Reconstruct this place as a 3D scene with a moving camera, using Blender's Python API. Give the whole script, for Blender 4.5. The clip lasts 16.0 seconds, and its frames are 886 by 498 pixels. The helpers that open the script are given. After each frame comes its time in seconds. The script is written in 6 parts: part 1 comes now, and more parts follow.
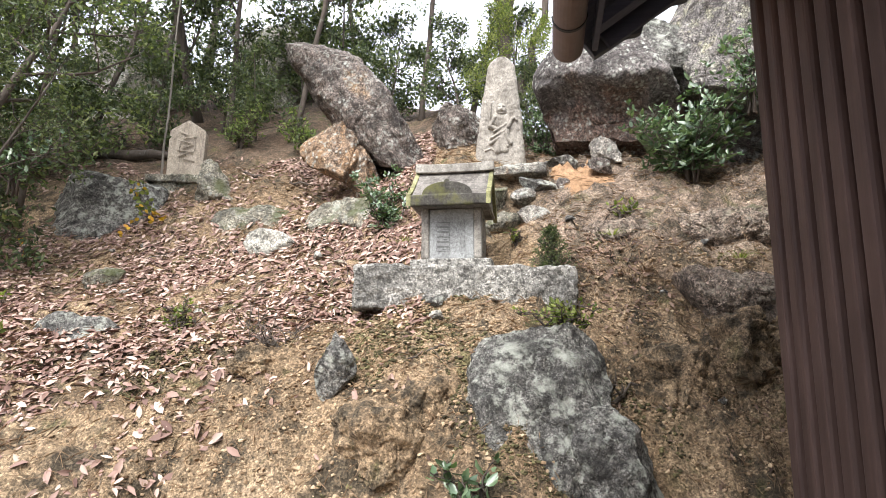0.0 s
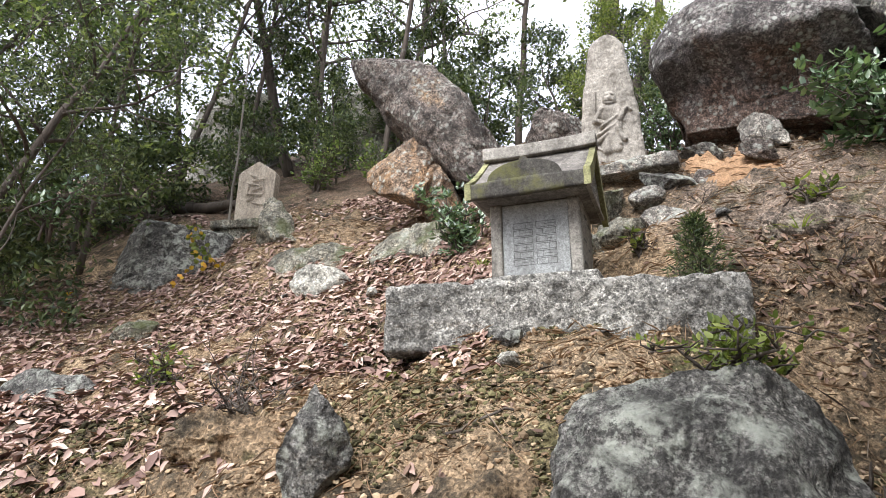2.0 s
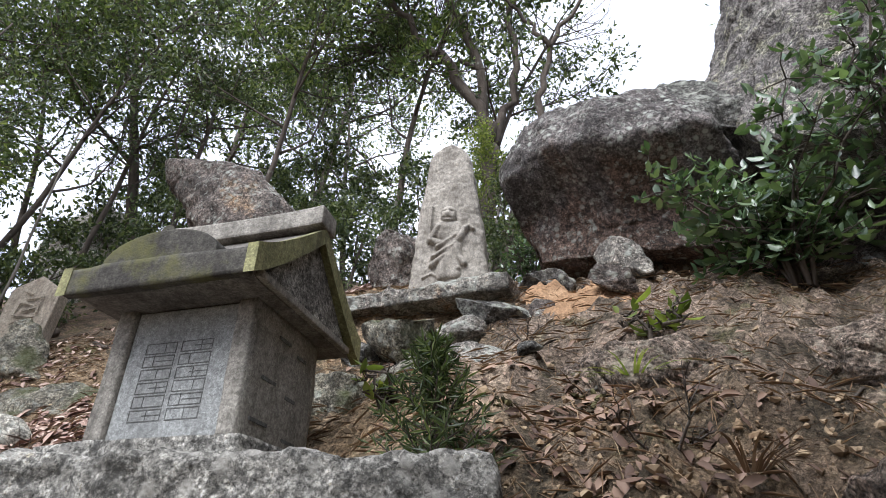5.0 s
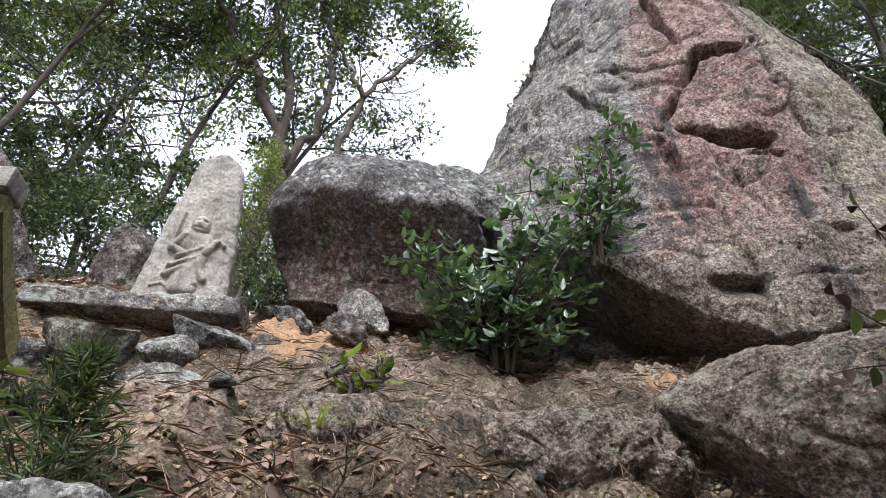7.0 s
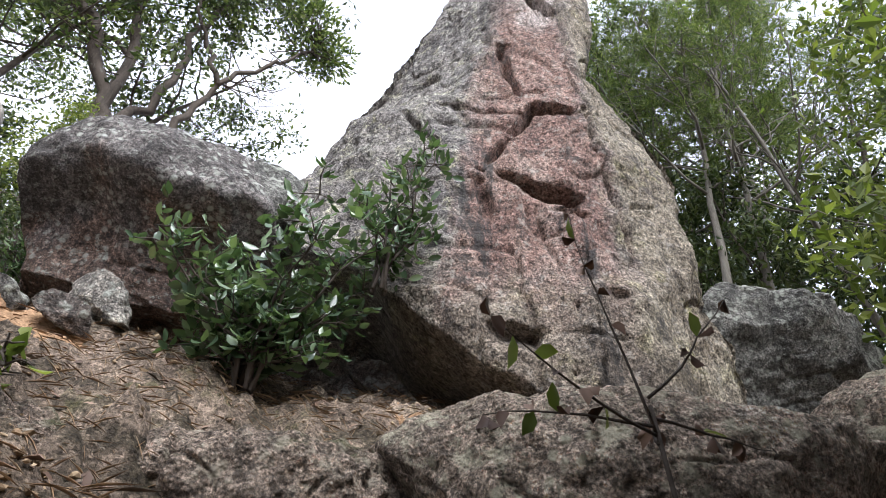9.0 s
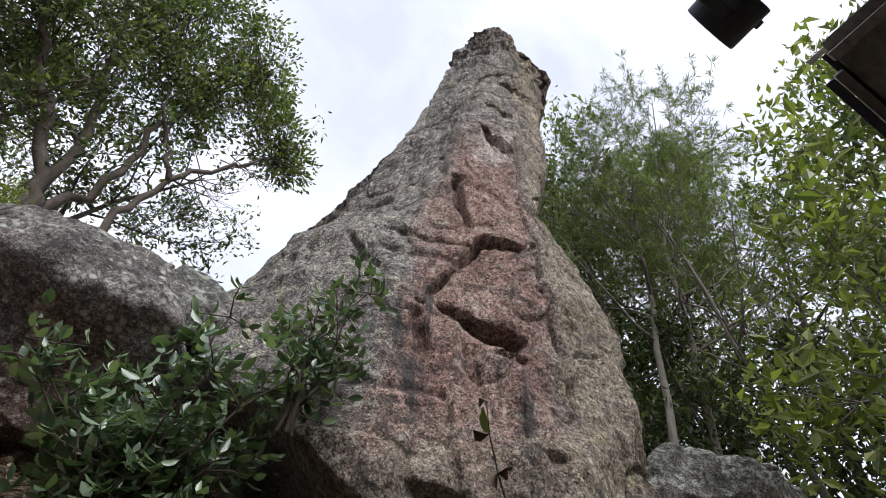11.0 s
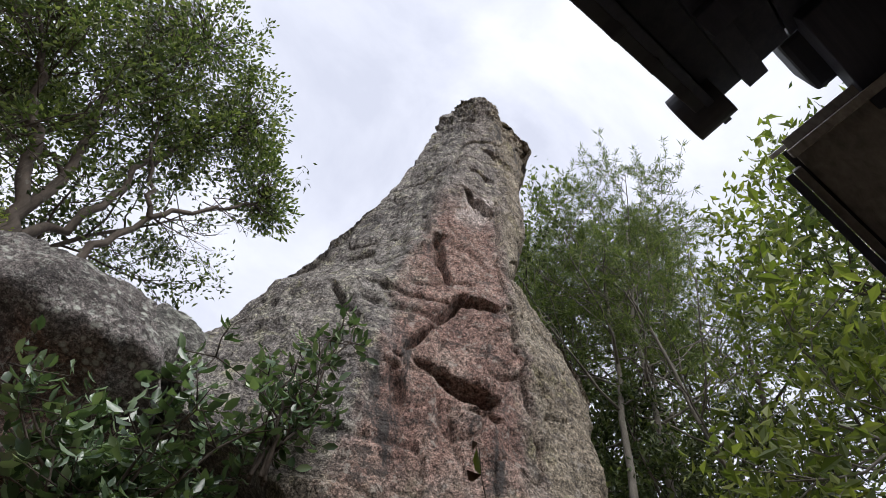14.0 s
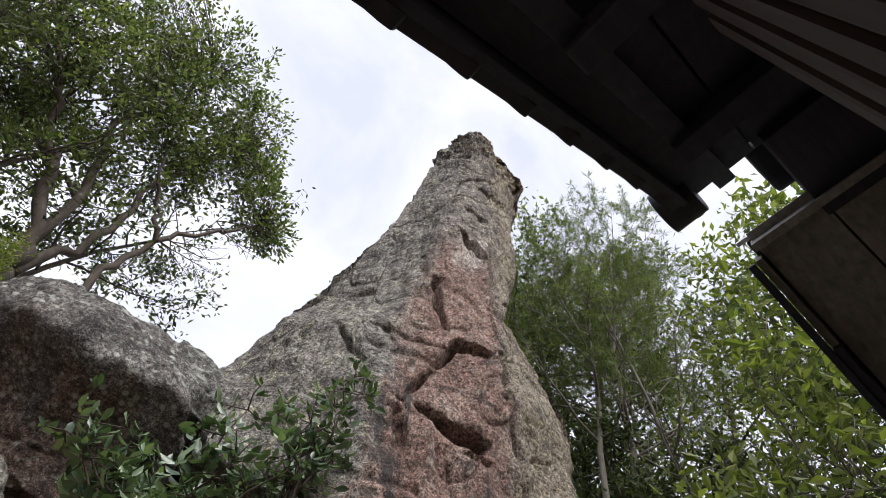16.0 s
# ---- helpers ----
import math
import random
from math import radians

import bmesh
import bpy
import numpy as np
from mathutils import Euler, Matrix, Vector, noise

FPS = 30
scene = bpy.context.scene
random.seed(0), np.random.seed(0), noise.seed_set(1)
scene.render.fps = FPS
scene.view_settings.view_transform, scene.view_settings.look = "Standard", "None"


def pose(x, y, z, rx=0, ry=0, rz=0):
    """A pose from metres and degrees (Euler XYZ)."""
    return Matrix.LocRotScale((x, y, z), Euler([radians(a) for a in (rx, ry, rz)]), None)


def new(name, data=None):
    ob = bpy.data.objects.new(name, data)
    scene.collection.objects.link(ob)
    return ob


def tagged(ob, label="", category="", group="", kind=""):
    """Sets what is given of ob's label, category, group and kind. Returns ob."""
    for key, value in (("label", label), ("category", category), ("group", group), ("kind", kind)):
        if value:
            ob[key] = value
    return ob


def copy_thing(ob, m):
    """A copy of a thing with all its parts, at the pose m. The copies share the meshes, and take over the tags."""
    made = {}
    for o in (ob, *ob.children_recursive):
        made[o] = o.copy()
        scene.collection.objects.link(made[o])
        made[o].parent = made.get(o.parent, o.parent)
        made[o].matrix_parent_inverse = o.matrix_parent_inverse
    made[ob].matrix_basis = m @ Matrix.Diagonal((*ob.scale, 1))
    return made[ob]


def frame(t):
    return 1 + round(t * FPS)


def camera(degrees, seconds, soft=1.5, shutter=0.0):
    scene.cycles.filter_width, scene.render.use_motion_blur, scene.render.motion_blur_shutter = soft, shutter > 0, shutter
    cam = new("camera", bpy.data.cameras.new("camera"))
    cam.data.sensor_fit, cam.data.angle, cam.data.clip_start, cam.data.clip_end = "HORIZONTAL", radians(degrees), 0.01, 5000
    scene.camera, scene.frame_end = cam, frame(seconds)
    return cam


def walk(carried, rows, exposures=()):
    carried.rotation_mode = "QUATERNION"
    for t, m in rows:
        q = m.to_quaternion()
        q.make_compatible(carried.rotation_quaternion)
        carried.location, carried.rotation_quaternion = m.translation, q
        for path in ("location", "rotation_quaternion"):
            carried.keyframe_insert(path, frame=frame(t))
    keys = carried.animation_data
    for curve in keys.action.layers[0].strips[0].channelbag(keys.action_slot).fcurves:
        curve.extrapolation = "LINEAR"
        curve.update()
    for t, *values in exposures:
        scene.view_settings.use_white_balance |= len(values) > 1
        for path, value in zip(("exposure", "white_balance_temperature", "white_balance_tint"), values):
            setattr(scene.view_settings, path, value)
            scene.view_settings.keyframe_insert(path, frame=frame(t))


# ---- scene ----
cam = camera(74.7, 16.0, soft=0.6)
METRES, EYE, TILT, LEAN, TURN = 5.0, 1.5, 9.0, 0.0, 0.0
ROWS = [
    (0.0, 0.0, 0.0, 0.0, 0.0, 0.0, -0.0),
    (0.5, 0.0052, 0.0595, -0.007, 2.38, 1.37, 0.4),
    (1.0, -0.0034, 0.1343, -0.044, 5.25, 2.85, 0.97),
    (1.5, 0.0031, 0.2082, -0.0497, 8.93, 4.66, 1.69),
    (2.0, 0.042, 0.2908, -0.0511, 12.33, 6.68, 2.29),
    (2.5, 0.0675, 0.3694, -0.0525, 15.51, 9.08, 2.82),
    (3.0, 0.0876, 0.45, -0.0502, 18.77, 12.65, 3.23),
    (5.5, 0.2064, 0.5665, -0.032, -0.76, 23.34, -0.4),
    (6.0, 0.2141, 0.5629, -0.0293, -7.47, 24.7, -1.72),
    (6.5, 0.217, 0.5615, -0.0306, -13.94, 25.85, -2.96),
    (7.0, 0.2227, 0.5666, -0.0329, -20.11, 26.91, -4.04),
    (7.5, 0.2362, 0.5732, -0.0286, -25.14, 27.77, -4.88),
    (8.0, 0.2695, 0.5698, -0.0337, -28.89, 28.53, -5.58),
    (8.5, 0.3028, 0.5707, -0.0321, -32.83, 29.8, -6.33),
    (9.0, 0.3318, 0.5808, -0.0184, -36.7, 32.22, -7.12),
    (9.5, 0.3567, 0.5923, 0.0035, -39.49, 35.71, -7.71),
    (10.0, 0.3634, 0.5946, 0.0307, -41.36, 39.28, -8.16),
    (12.5, 0.3515, 0.5898, 0.0337, -45.44, 48.4, -8.91),
    (13.0, 0.3496, 0.5898, 0.0284, -46.15, 49.29, -9.0),
    (13.5, 0.348, 0.5882, 0.0209, -47.16, 50.0, -9.13),
    (14.0, 0.3406, 0.5888, 0.011, -48.58, 50.93, -9.24),
    (14.5, 0.3287, 0.5876, 0.0059, -50.08, 51.86, -9.19),
    (15.0, 0.3138, 0.58, -0.0001, -51.1, 52.31, -9.24),
    (15.5, 0.2856, 0.565, -0.004, -51.29, 52.37, -9.43),
    (16.0, 0.2521, 0.5403, -0.0122, -51.3, 52.29, -9.55),
]
walk(cam, [(t, pose(0, 0, EYE, TILT, LEAN, TURN) @ pose(METRES * x, METRES * y, METRES * z, 90 + pitch, roll, yaw)) for t, x, y, z, yaw, pitch, roll in ROWS], [(0.0, 2.55, 6350, 10), (0.5, 2.65, 6350, 10), (1.5, 2.45, 6250, 10), (3.0, 2.10, 6150, 10), (5.5, 1.90, 5950, 10), (7.0, 2.10, 5900, 10), (9.0, 2.20, 6000, 10), (10.0, 1.85, 6100, 10), (12.5, 1.32, 6300, 10), (14.8, 1.35, 6350, 10), (16.0, 1.48, 6400, 10)])


# ---- light ----
SUN_EL, SUN_ROT = 52.0, 200.0
world = bpy.data.worlds.new("overcast_sky")
scene.world = world
world.use_nodes = True
wt = world.node_tree
wt.nodes.clear()
w_out = wt.nodes.new("ShaderNodeOutputWorld")
w_bg = wt.nodes.new("ShaderNodeBackground")
w_sky = wt.nodes.new("ShaderNodeTexSky")
w_sky.sky_type = "NISHITA"
w_sky.sun_disc = False
w_sky.sun_elevation, w_sky.sun_rotation = radians(SUN_EL), radians(SUN_ROT)
w_co = wt.nodes.new("ShaderNodeTexCoord")
w_n = wt.nodes.new("ShaderNodeTexNoise")
w_n.inputs["Scale"].default_value = 2.6
w_n.inputs["Detail"].default_value = 7.0
w_n.inputs["Roughness"].default_value = 0.55
w_n.inputs["Distortion"].default_value = 0.5
w_r = wt.nodes.new("ShaderNodeValToRGB")
w_r.color_ramp.elements[0].position, w_r.color_ramp.elements[0].color = 0.36, (3.9, 4.0, 4.6, 1)
w_r.color_ramp.elements[1].position, w_r.color_ramp.elements[1].color = 0.64, (5.7, 5.75, 6.25, 1)
w_mix = wt.nodes.new("ShaderNodeMixRGB")
w_mix.inputs[0].default_value = 0.93
wt.links.new(w_co.outputs["Generated"], w_n.inputs["Vector"])
wt.links.new(w_n.outputs["Fac"], w_r.inputs[0])
wt.links.new(w_sky.outputs[0], w_mix.inputs[1])
wt.links.new(w_r.outputs[0], w_mix.inputs[2])
wt.links.new(w_mix.outputs[0], w_bg.inputs["Color"])
w_bg.inputs["Strength"].default_value = 0.08
wt.links.new(w_bg.outputs[0], w_out.inputs["Surface"])

sun_data = bpy.data.lights.new("sun", "SUN")
sun_data.energy, sun_data.angle, sun_data.color = 1.5, radians(45), (1.0, 0.97, 0.92)
sun = new("sun", sun_data)
sun.matrix_world = pose(0, 0, 20, 90 - SUN_EL, 0, 180 - SUN_ROT)


# ---- materials ----
class Nodes:
    """A small writer of node trees for one material."""

    def __init__(self, name):
        self.m = bpy.data.materials.new(name)
        self.m.use_nodes = True
        self.t = self.m.node_tree
        self.b = self.t.nodes["Principled BSDF"]
        self.b.inputs["Specular IOR Level"].default_value = 0.25
        self.co = self.t.nodes.new("ShaderNodeTexCoord")
        self.rel = None

    def link(self, a, b):
        self.t.links.new(a, b)

    def mapped(self, scale=(1, 1, 1), space="Object", rot=(0, 0, 0)):
        n = self.t.nodes.new("ShaderNodeMapping")
        n.inputs["Scale"].default_value = scale
        n.inputs["Rotation"].default_value = [radians(a) for a in rot]
        self.link(self.co.outputs[space], n.inputs["Vector"])
        return n.outputs[0]

    def noise(self, scale, detail=6, rough=0.6, vec=None, dist=0.0):
        n = self.t.nodes.new("ShaderNodeTexNoise")
        n.inputs["Scale"].default_value, n.inputs["Detail"].default_value = scale, detail
        n.inputs["Roughness"].default_value, n.inputs["Distortion"].default_value = rough, dist
        self.link(vec or self.co.outputs["Object"], n.inputs["Vector"])
        return n.outputs["Fac"]

    def cells(self, scale, vec=None, feature="F1", out="Distance"):
        n = self.t.nodes.new("ShaderNodeTexVoronoi")
        n.feature = feature
        n.inputs["Scale"].default_value = scale
        self.link(vec or self.co.outputs["Object"], n.inputs["Vector"])
        return n.outputs[out]

    def ramp(self, fac, *stops):
        n = self.t.nodes.new("ShaderNodeValToRGB")
        el = n.color_ramp.elements
        while len(el) < len(stops):
            el.new(0.5)
        for e, (p, c) in zip(el, stops):
            e.position = p
            e.color = (*c, 1) if isinstance(c, tuple) else (c, c, c, 1)
        self.link(fac, n.inputs[0])
        return n.outputs[0]

    def mix(self, fac, a, b, mode="MIX"):
        n = self.t.nodes.new("ShaderNodeMixRGB")
        n.blend_type = mode
        for sock, v in zip(n.inputs, (fac, a, b)):
            if isinstance(v, (int, float)):
                sock.default_value = v if sock.type == "VALUE" else (v, v, v, 1)
            elif isinstance(v, tuple):
                sock.default_value = (*v, 1)
            else:
                self.link(v, sock)
        return n.outputs[0]

    def math(self, op, a, b=0.0):
        n = self.t.nodes.new("ShaderNodeMath")
        n.operation = op
        for sock, v in zip(n.inputs, (a, b)):
            if isinstance(v, (int, float)):
                sock.default_value = v
            else:
                self.link(v, sock)
        return n.outputs[0]

    def axis(self, which, space="Object"):
        n = self.t.nodes.new("ShaderNodeSeparateXYZ")
        self.link(self.co.outputs[space], n.inputs[0])
        return n.outputs[which]

    def up(self):
        n = self.t.nodes.new("ShaderNodeSeparateXYZ")
        g = self.t.nodes.new("ShaderNodeNewGeometry")
        self.link(g.outputs["Normal"], n.inputs[0])
        return n.outputs[2]

    def bump(self, height, strength, distance):
        n = self.t.nodes.new("ShaderNodeBump")
        n.inputs["Strength"].default_value, n.inputs["Distance"].default_value = strength, distance
        self.link(height, n.inputs["Height"])
        if self.rel is not None:
            self.link(self.rel, n.inputs["Normal"])
        self.rel = n.outputs[0]
        self.link(self.rel, self.b.inputs["Normal"])

    def random(self, island=False):
        if island:
            return self.t.nodes.new("ShaderNodeNewGeometry").outputs["Random Per Island"]
        return self.t.nodes.new("ShaderNodeObjectInfo").outputs["Random"]

    def done(self, colour, rough=0.85):
        if isinstance(colour, tuple):
            self.b.inputs["Base Color"].default_value = (*colour, 1)
        else:
            self.link(colour, self.b.inputs["Base Color"])
        if isinstance(rough, float):
            self.b.inputs["Roughness"].default_value = rough
        else:
            self.link(rough, self.b.inputs["Roughness"])
        return self.m


def rock_material(name, dark, mid, light, lichen=(0.42, 0.43, 0.38), lichen_at=0.56, warm=None, warm_at=0.55, relief=1.0, moss=0.0, grain=1.0, stain=0.8, warm_below=False):
    """Weathered granite: crystal speckle, broad stains, pale lichen on what faces up, and optional rust."""
    n = Nodes(name)
    broad = n.noise(1.1, 6, 0.62, dist=0.6)
    col = n.ramp(broad, (0.30, dark), (0.50, mid), (0.72, light))
    if warm:
        w = n.noise(1.7, 5, 0.6, n.mapped((1, 1, 0.45)), dist=0.8)
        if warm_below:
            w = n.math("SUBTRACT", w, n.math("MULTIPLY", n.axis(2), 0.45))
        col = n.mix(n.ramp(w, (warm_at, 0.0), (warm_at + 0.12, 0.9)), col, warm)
    spk = n.cells(85 * grain, out="Color")
    col = n.mix(0.55, col, n.ramp(spk, (0.1, 0.12), (0.5, 0.52), (0.95, 0.95)), "OVERLAY")
    mott = n.noise(16, 10, 0.78)
    col = n.mix(0.78, col, n.ramp(mott, (0.34, 0.08), (0.5, 0.5), (0.66, 0.94)), "OVERLAY")
    col = n.mix(0.6, col, n.ramp(n.noise(44 * grain, 5, 0.7), (0.38, 0.08), (0.5, 0.5), (0.62, 0.95)), "OVERLAY")
    col = n.mix(0.75, col, n.ramp(n.noise(120 * grain, 7, 0.8), (0.40, 0.05), (0.5, 0.5), (0.60, 0.93)), "OVERLAY")
    streak = n.noise(3.0, 9, 0.74, n.mapped((1.4, 1.4, 0.45)))
    col = n.mix(n.ramp(streak, (0.34, 0.94 * stain), (0.48, 0.0)), col, tuple(0.4 * c for c in dark))
    patch = n.math("ADD", n.noise(7, 9, 0.72), n.math("MULTIPLY", n.up(), 0.07))
    col = n.mix(n.ramp(patch, (lichen_at, 0.0), (lichen_at + 0.09, 0.85)), col, lichen)
    spots = n.math("MULTIPLY", n.ramp(n.cells(15), (0.20, 1.0), (0.34, 0.0)), n.ramp(n.noise(2.2, 5, 0.6), (0.44, 0.0), (0.56, 1.0)))
    col = n.mix(n.math("MULTIPLY", spots, 0.8), col, tuple(1.08 * c for c in lichen))
    col = n.mix(n.ramp(n.noise(19, 9, 0.78), (0.555, 0.0), (0.60, 0.7)), col, tuple(0.9 * c for c in lichen))
    col = n.mix(n.ramp(n.noise(13, 9, 0.78), (0.40, 0.8), (0.45, 0.0)), col, tuple(0.5 * c for c in dark))
    shade = n.noise(1.9, 8, 0.7, dist=1.0)
    col = n.mix(n.ramp(shade, (0.36, stain), (0.47, 0.0)), col, tuple(0.45 * c for c in dark))
    if moss:
        g = n.math("ADD", n.noise(2.3, 8, 0.65), n.math("MULTIPLY", n.up(), 0.10))
        col = n.mix(n.ramp(g, (0.66 - moss, 0.0), (0.76 - moss, 0.8)), col, (0.075, 0.085, 0.028))
    n.bump(n.noise(9, 12, 0.75), 1.0 * relief, 0.045)
    n.bump(n.noise(38, 6, 0.75), 0.9 * relief, 0.02)
    n.bump(n.cells(70 * grain), 0.6 * relief, 0.008)
    return n.done(col, n.ramp(patch, (0.4, 0.72), (0.7, 0.93)))


def crag_material():
    """The great crag: grey lichened granite on one flank, a long pink weathered face, a tan flank beyond it."""
    n = Nodes("crag_granite")
    x, z = n.axis(0), n.axis(2)
    wob = n.math("SUBTRACT", n.noise(2.0, 8, 0.70, n.mapped((1, 1, 0.5)), dist=0.8), 0.5)
    xw = n.math("ADD", x, n.math("MULTIPLY", wob, 0.9))
    grey = n.ramp(n.noise(1.3, 8, 0.66, dist=0.6), (0.32, (0.080, 0.074, 0.072)), (0.5, (0.150, 0.137, 0.129)), (0.70, (0.24, 0.221, 0.200)))
    lich = n.ramp(n.noise(8.0, 10, 0.76, dist=0.5), (0.525, 0.0), (0.575, 0.85))
    grey = n.mix(lich, grey, n.ramp(n.noise(3, 4, 0.6), (0.4, (0.33, 0.32, 0.275)), (0.62, (0.29, 0.275, 0.18))))
    tan = n.ramp(n.noise(2.6, 8, 0.68), (0.32, (0.115, 0.094, 0.072)), (0.5, (0.215, 0.180, 0.138)), (0.70, (0.32, 0.282, 0.218)))
    tan = n.mix(n.ramp(n.noise(3.6, 8, 0.7), (0.55, 0.0), (0.66, 0.6)), tan, (0.24, 0.225, 0.10))
    pink = n.ramp(n.noise(4.0, 8, 0.70, n.mapped((1, 1, 0.6)), dist=0.5), (0.33, (0.120, 0.068, 0.057)), (0.5, (0.215, 0.134, 0.109)), (0.68, (0.30, 0.225, 0.188)))
    lo, hi = n.math("ADD", -1.02, n.math("MULTIPLY", z, 0.11)), n.math("ADD", 0.10, n.math("MULTIPLY", z, -0.01))
    inside = n.math("MULTIPLY", n.ramp(n.math("ADD", n.math("SUBTRACT", xw, lo), 0.5), (0.44, 0.0), (0.62, 1.0)), n.ramp(n.math("ADD", n.math("SUBTRACT", hi, xw), 0.5), (0.42, 0.0), (0.60, 1.0)))
    tall = n.ramp(n.math("MULTIPLY", n.math("ADD", z, n.math("MULTIPLY", wob, 1.5)), 0.1), (0.02, 0.15), (0.07, 0.95), (0.36, 0.95), (0.47, 0.12))
    col = n.mix(n.ramp(n.math("ADD", n.math("SUBTRACT", xw, hi), 0.5), (0.46, 0.0), (0.60, 1.0)), grey, tan)
    col = n.mix(n.ramp(n.math("ADD", n.math("MULTIPLY", z, 0.1), n.math("MULTIPLY", wob, 0.08)), (0.02, 0.8), (0.07, 0.0)), col, tan)
    col = n.mix(n.math("MULTIPLY", inside, tall), col, pink)
    # a pale fresh scar below the upper lip
    scar = n.math("MULTIPLY", n.ramp(n.math("ABSOLUTE", n.math("ADD", xw, n.math("SUBTRACT", 0.95, n.math("MULTIPLY", z, 0.20)))), (0.10, 1.0), (0.20, 0.0)), n.ramp(n.math("MULTIPLY", z, 0.1), (0.345, 0.0), (0.37, 1.0), (0.43, 1.0), (0.445, 0.0)))
    col = n.mix(n.math("MULTIPLY", scar, 0.7), col, (0.46, 0.41, 0.38))
    col = n.mix(0.45, col, n.ramp(n.cells(75, out="Color"), (0.1, 0.06), (0.5, 0.5), (0.95, 0.90)), "OVERLAY")
    col = n.mix(0.60, col, n.ramp(n.noise(11, 11, 0.78), (0.34, 0.10), (0.5, 0.5), (0.66, 0.86)), "OVERLAY")
    col = n.mix(0.85, col, n.ramp(n.noise(40, 7, 0.76), (0.38, 0.04), (0.5, 0.5), (0.62, 0.92)), "OVERLAY")
    col = n.mix(n.ramp(n.noise(6.5, 10, 0.78, dist=0.4), (0.40, 0.85), (0.46, 0.0)), col, (0.060, 0.050, 0.045))
    col = n.mix(0.75, col, n.ramp(n.noise(110, 7, 0.8), (0.40, 0.05), (0.5, 0.5), (0.60, 0.92)), "OVERLAY")
    pale = n.noise(15, 9, 0.78)
    col = n.mix(n.ramp(pale, (0.56, 0.0), (0.60, 0.6)), col, (0.42, 0.38, 0.335))
    streak = n.noise(2.4, 9, 0.72, n.mapped((1.5, 1.5, 0.28)), dist=0.4)
    col = n.mix(n.ramp(streak, (0.36, 0.9), (0.43, 0.0)), col, (0.045, 0.042, 0.041))
    n.bump(n.noise(5.0, 12, 0.72), 0.6, 0.07)
    n.bump(n.noise(26, 8, 0.74), 0.8, 0.028)
    n.bump(n.cells(60), 0.5, 0.008)
    return n.done(col, 0.9)


M_CRAG = crag_material()
M_ROCK = rock_material("grey_granite", (0.119, 0.109, 0.101), (0.280, 0.252, 0.217), (0.434, 0.406, 0.350), warm=(0.350, 0.182, 0.077), warm_at=0.60)
M_ROCK_DARK = rock_material("dark_lichened_granite", (0.062, 0.058, 0.053), (0.145, 0.137, 0.124), (0.26, 0.248, 0.222), lichen=(0.42, 0.43, 0.37), lichen_at=0.548)
M_ROCK_BROWN = rock_material("brown_granite", (0.060, 0.049, 0.043), (0.150, 0.122, 0.105), (0.25, 0.216, 0.187), warm=(0.317, 0.192, 0.082), warm_at=0.60, lichen_at=0.60)
M_ROCK_RUST = rock_material("rusty_granite", (0.080, 0.058, 0.045), (0.195, 0.140, 0.100), (0.31, 0.235, 0.175), warm=(0.235, 0.145, 0.080), warm_at=0.46, lichen_at=0.64, relief=0.8, stain=0.6)
M_ROCK_RED = rock_material("reddish_granite", (0.075, 0.060, 0.052), (0.17, 0.135, 0.112), (0.28, 0.245, 0.21), lichen_at=0.54, warm=(0.20, 0.115, 0.075), warm_at=0.58)
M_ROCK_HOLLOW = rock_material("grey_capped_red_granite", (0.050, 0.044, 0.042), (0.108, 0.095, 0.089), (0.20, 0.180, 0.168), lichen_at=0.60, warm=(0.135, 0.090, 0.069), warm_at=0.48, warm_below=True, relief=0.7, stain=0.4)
M_CRUST = rock_material("brown_crusted_granite", (0.105, 0.080, 0.062), (0.245, 0.190, 0.150), (0.40, 0.325, 0.262), lichen=(0.42, 0.37, 0.29), lichen_at=0.58, relief=1.3, stain=0.35, moss=0.03, warm=(0.24, 0.155, 0.09), warm_at=0.60)
M_ROCK_PALE = rock_material("pale_granite", (0.19, 0.18, 0.155), (0.36, 0.34, 0.29), (0.50, 0.48, 0.43), lichen_at=0.62, relief=0.7)
M_ROCK_MOSS = rock_material("mossy_granite", (0.105, 0.098, 0.077), (0.252, 0.231, 0.182), (0.406, 0.378, 0.301), lichen_at=0.60, moss=0.12, warm=(0.420, 0.266, 0.112), warm_at=0.62)
M_LEDGE = rock_material("weathered_ledge_granite", (0.150, 0.118, 0.093), (0.34, 0.270, 0.212), (0.50, 0.42, 0.34), lichen=(0.46, 0.43, 0.32), lichen_at=0.56, relief=1.1, stain=0.2, warm=(0.36, 0.24, 0.145), warm_at=0.54)


